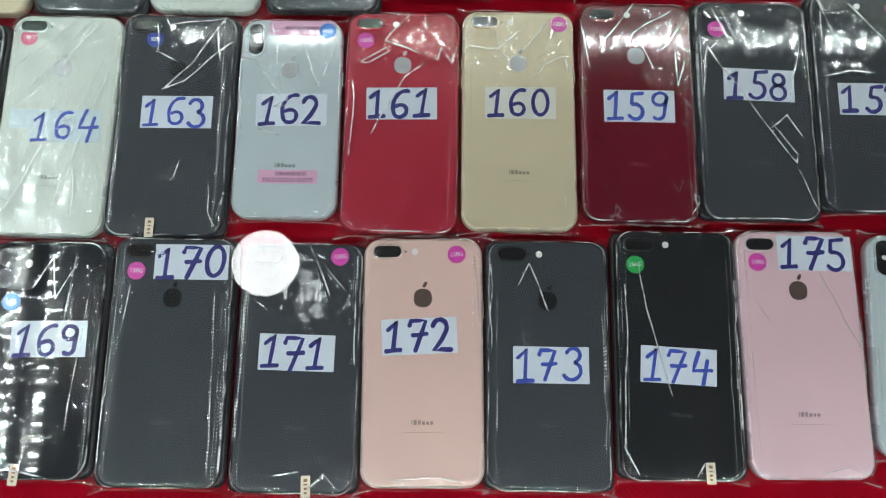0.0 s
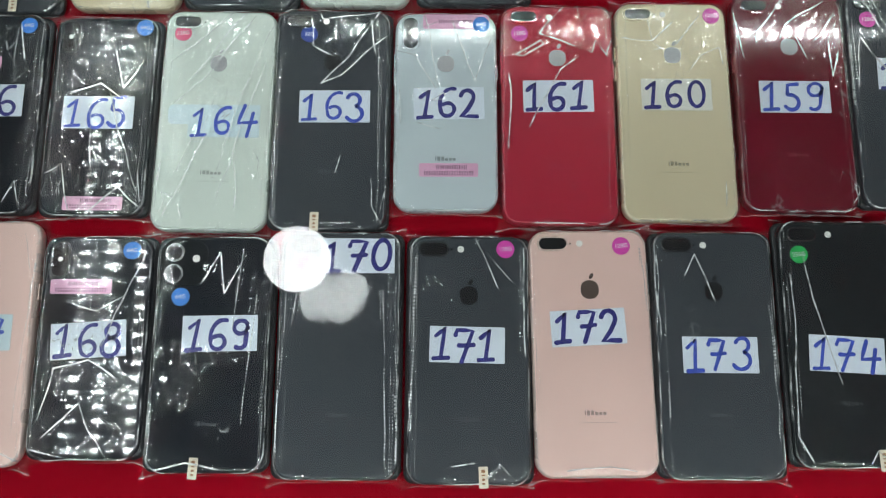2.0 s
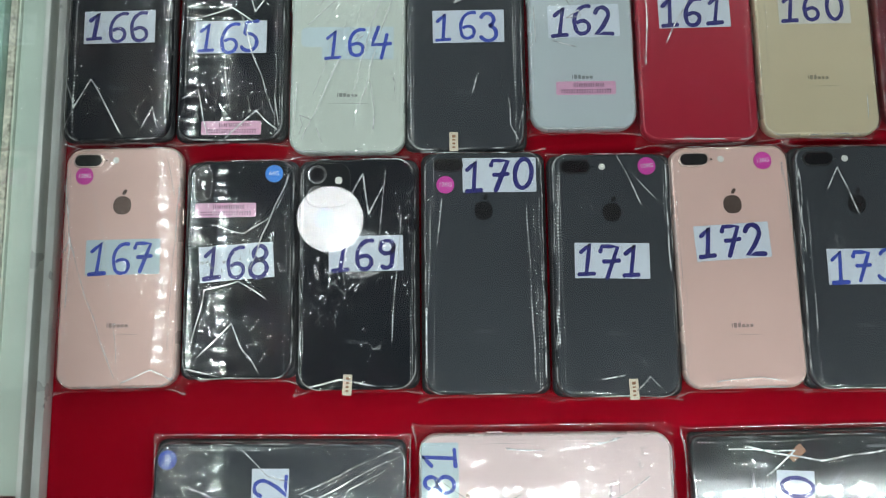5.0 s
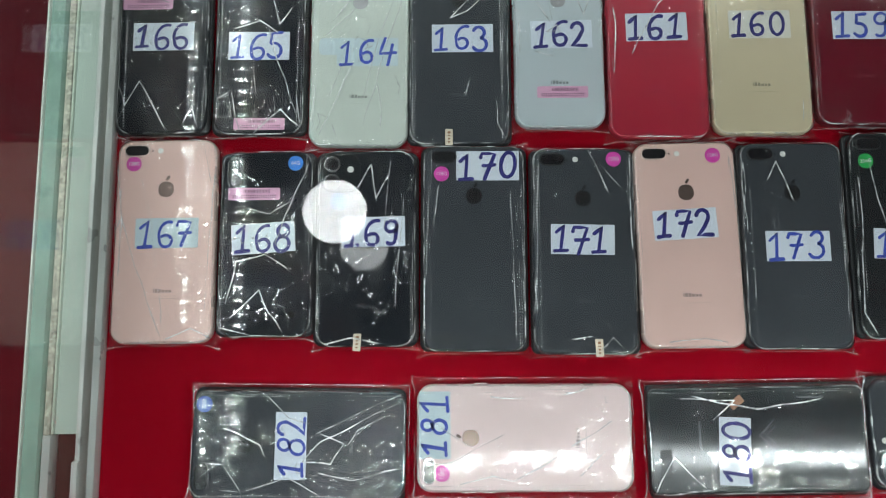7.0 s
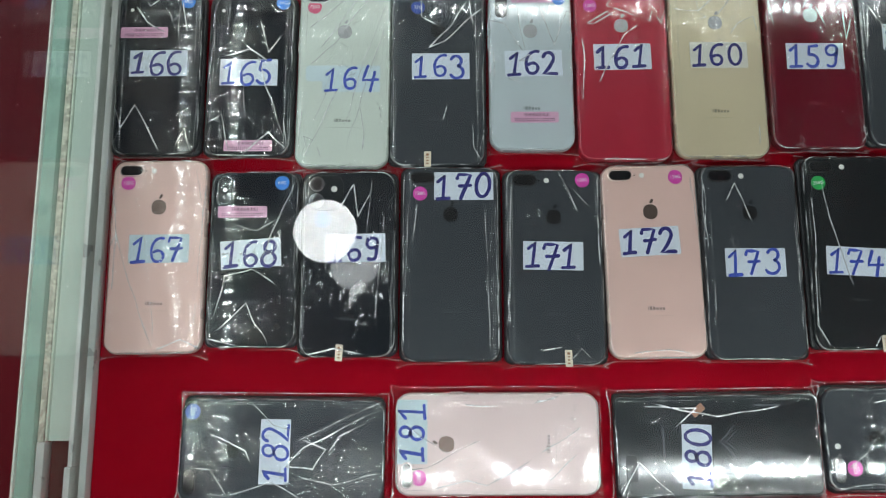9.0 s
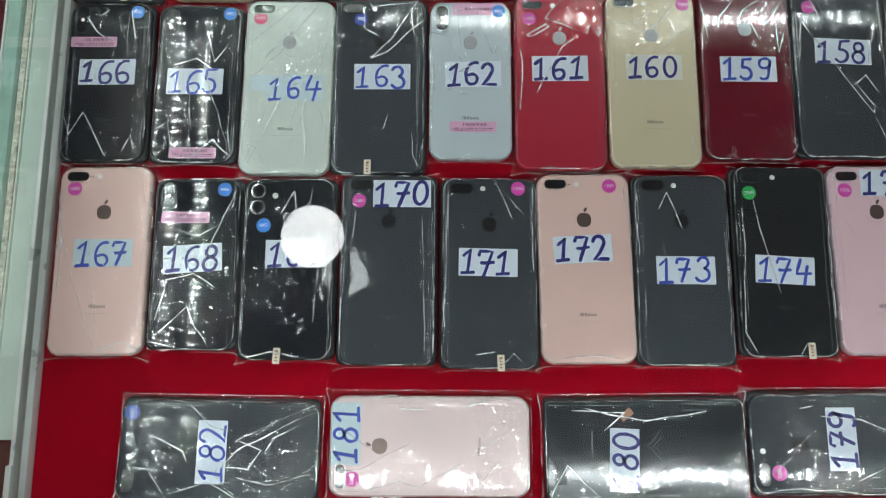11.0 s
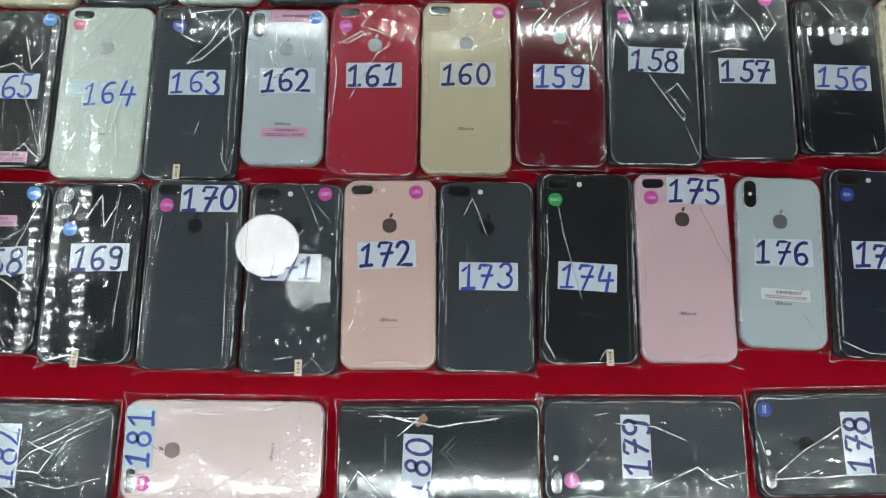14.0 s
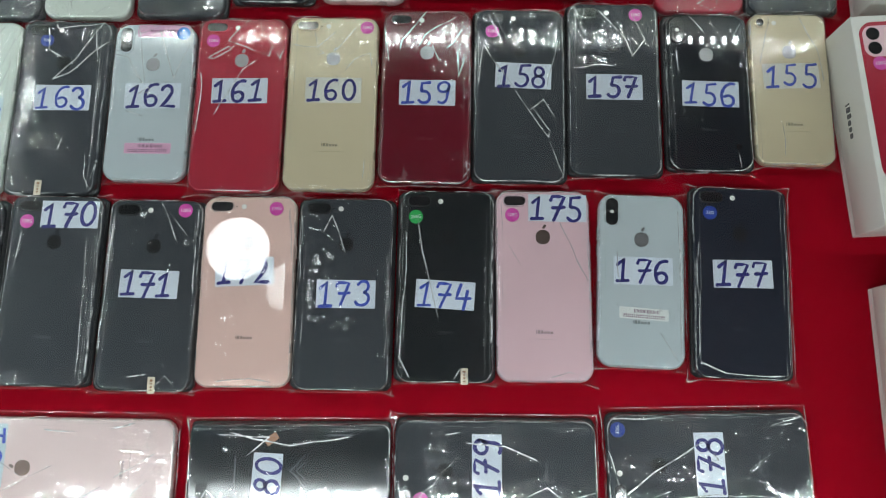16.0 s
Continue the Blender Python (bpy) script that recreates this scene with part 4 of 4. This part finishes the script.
smartphone("177", "plus", "navy", 0.3925, 0.0295, -2.1, (1.3, 6.2, 1.5), (*B32, -24.3, 56.8), 0.05, 0, B, side=0.005,
           folds=[[(0.92, 0.9), (0.95, -0.9)], [(-0.9, 0.4), (-0.93, -0.8)], [(-0.9, -0.85), (-0.4, -0.95), (0.8, -0.95)]], ribbed=(0,))
smartphone("182", "plus", "slate", -0.3074, -0.1261, 88.9, (-0.7, 5.4, 0), (*B32, 28.7, 70.3), 0.33, 3, B, ink="ink_blue", side=0.005, ends=0.0024,
           folds=[[(0.98, -0.95), (0.2, -0.16)], [(0.82, -0.95), (0.05, -0.2), (-0.3, -0.05)], [(0.2, -0.2), (0.05, -0.42), (-0.35, -0.32), (-0.3, -0.05)], [(-0.4, -0.95), (-0.65, -0.5), (-0.5, -0.2)], [(0.9, 0.3), (0.5, 0.1), (0.4, -0.1)], [(0.6, -0.9), (0.3, -0.55), (0.0, -0.45)], [(-0.9, -0.2), (-0.6, 0.1), (-0.85, 0.5)], [(0.3, 0.7), (0.0, 0.35), (-0.2, 0.3)]])
smartphone("181", "plus", "pale_rose", -0.1411, -0.1227, 89.6, (9.4, 65.9, 0), (*G128, -25.2, 60.7), 0.58, 2, D, ink="ink_blue", paper="sheer", side=0.005, ends=0.0024,
           folds=[[(-0.85, 0.6), (-0.7, 0.3), (-0.8, 0.1), (-0.35, -0.3)], [(-0.2, -0.4), (0.3, -0.8)], [(-0.7, -0.5), (-0.2, -0.75)], [(0.75, 0.3), (0.72, 0.0)], [(0.8, -0.35), (0.9, -0.6)]])
smartphone("180", "gaming", "gunmetal", 0.0290, -0.1256, 90.4, (-7.9, 17.1, -3), None, 0.38, 1, B, side=0.005, ends=0.0024,
           extras=[("spike", 3, -9, 0), ("seal", 27, 14, 38), ("groove", 4, 42, 90), ("groove", 30, -40, 0)],
           folds=[[(0.85, 0.6), (0.7, 0.3), (0.55, 0.0), (0.75, -0.6)], [(-0.9, 0.95), (-0.3, 0.8), (-0.85, 0.5)], [(0.4, 0.4), (0.75, 0.2), (0.8, 0.7)]])
smartphone("179", "plus", "slate", 0.1911, -0.1217, 90.0, (3.9, 6.9, 0), (*G128, -21.9, 58.4), 0.34, 2, B, side=0.005, ends=0.0024,
           folds=[[(-0.7, -0.03), (-0.3, -0.5), (-0.55, -0.67), (-0.4, -0.98)], [(-0.98, 0.97), (-0.85, 0.57), (-0.98, -0.12), (-0.9, -0.98)], [(0.55, 0.3), (0.5, -0.1), (0.2, -0.4)], [(-0.5, -0.6), (-0.7, -0.8)], [(0.7, 0.5), (0.75, 0.35)]])
smartphone("178", "plus", "slate", 0.3576, -0.1152, 91.3, (0.4, -0.8, 0), (*B32, 27.7, 69.9), 0.36, 3, B, side=0.006, ends=0.0024,
           folds=[[(-0.57, 0.85), (-0.1, 0.53), (0.45, 0.05)], [(-0.5, 0.82), (0.0, 0.45), (0.3, 0.15)], [(0.95, 0.95), (0.9, 0.7), (0.98, 0.4)], [(-0.65, 0.87), (-0.57, -0.14), (-0.65, -0.6)], [(-0.6, 0.56), (-0.45, 0.38)], [(0.2, -0.6), (-0.1, -0.4)], [(0.3, 0.98), (-0.4, 0.9)]])

# the row behind, of which the lower ends show
for fx, fy, kind, fin in ((-0.417, 0.257, "plus", "slate"), (-0.332, 0.259, "plus", "gold"), (-0.250, 0.2605, "plus", "slate"), (-0.169, 0.2615, "plus", "mint"), (-0.085, 0.2625, "plus", "slate"),
                          (-0.004, 0.276, "x", "black_glass"), (0.076, 0.278, "plus", "pale_rose"), (0.158, 0.285, "plus", "slate"), (0.240, 0.285, "plus", "slate"), (0.3735, 0.268, "plus", "red"), (0.4555, 0.268, "plus", "slate")):
    smartphone("", kind, fin, fx, fy + MODEL[kind][1] / 2, -0.6, None, None, 0.3, 6, B if fin in ("slate", "black_glass") else "mirror_logo", extras=[("tag", 8, -73, 0)] if abs(fx + 0.417) < 0.001 else ())


# ---- boxed phones ----
def phone_box(x, y, turn, printed):
    b = thing("phone_box", pose(x, y, CLOTH, 0, 0, turn), "white cardboard phone box" + (" with a red phone printed on its lid" if printed else ""), "box", "phone boxes")
    w, h, z = 0.098, 0.176, 0.048
    part("tray", slab(w - 0.0006, h - 0.0006, 0.0012, [(0.0006, 0), (0, 0.0006), (0, 0.006)], seg=3), M["box"], b)
    lid = part("lid", slab(w, h, 0.0014, [(0.0002, 0.0066), (0, 0.007), (0, z - 0.0012), (0.0004, z - 0.0003), (0.0014, z)], seg=4), M["box"], b)
    side = part("brand_print", wordmark(0, 0.030), M["box_grey"], lid)
    side.matrix_basis = Matrix.Translation((-w / 2 - 0.0001, 0.006, z * 0.52)) @ Euler((radians(90), 0, radians(-90))).to_matrix().to_4x4() @ pose(0, 0, 0)
    if printed:
        pic = part("printed_phone", slab(0.066, 0.135, 0.012, [(0, z), (0.0001, z + 0.0002)], (-0.011, 0.0145)), M["red"], lid, "printed picture of a red phone")
        part("printed_camera", slab(0.027, 0.027, 0.008, [(0, z + 0.0002), (0, z + 0.0004)], (-0.028, 0.0650)), M["pink"], lid)
        for dy in (0.0590, 0.0715):
            part("printed_lens", slab(0.011, 0.011, 0.0055, [(0, z + 0.0004), (0, z + 0.0006)], (-0.0330, dy)), M["lens"], lid)
        st = part("capacity_sticker", slab(0.0118, 0.0118, 0.0059, [(0, z + 0.0006), (0, z + 0.0008)], (-0.0310, 0.0455)), M["magenta"], lid, "round sticker printed 128G")
        p = part("lettering", lettering("128G", 0.0040, M["white_print"]), None, st)
        p.location = (-0.0310, 0.0455, z + 0.00085)
    return b


phone_box(0.5346, 0.159, 3.5, True)
phone_box(0.549, -0.062, 0.5, False)
phone_box(0.558, 0.352, 0.0, False)
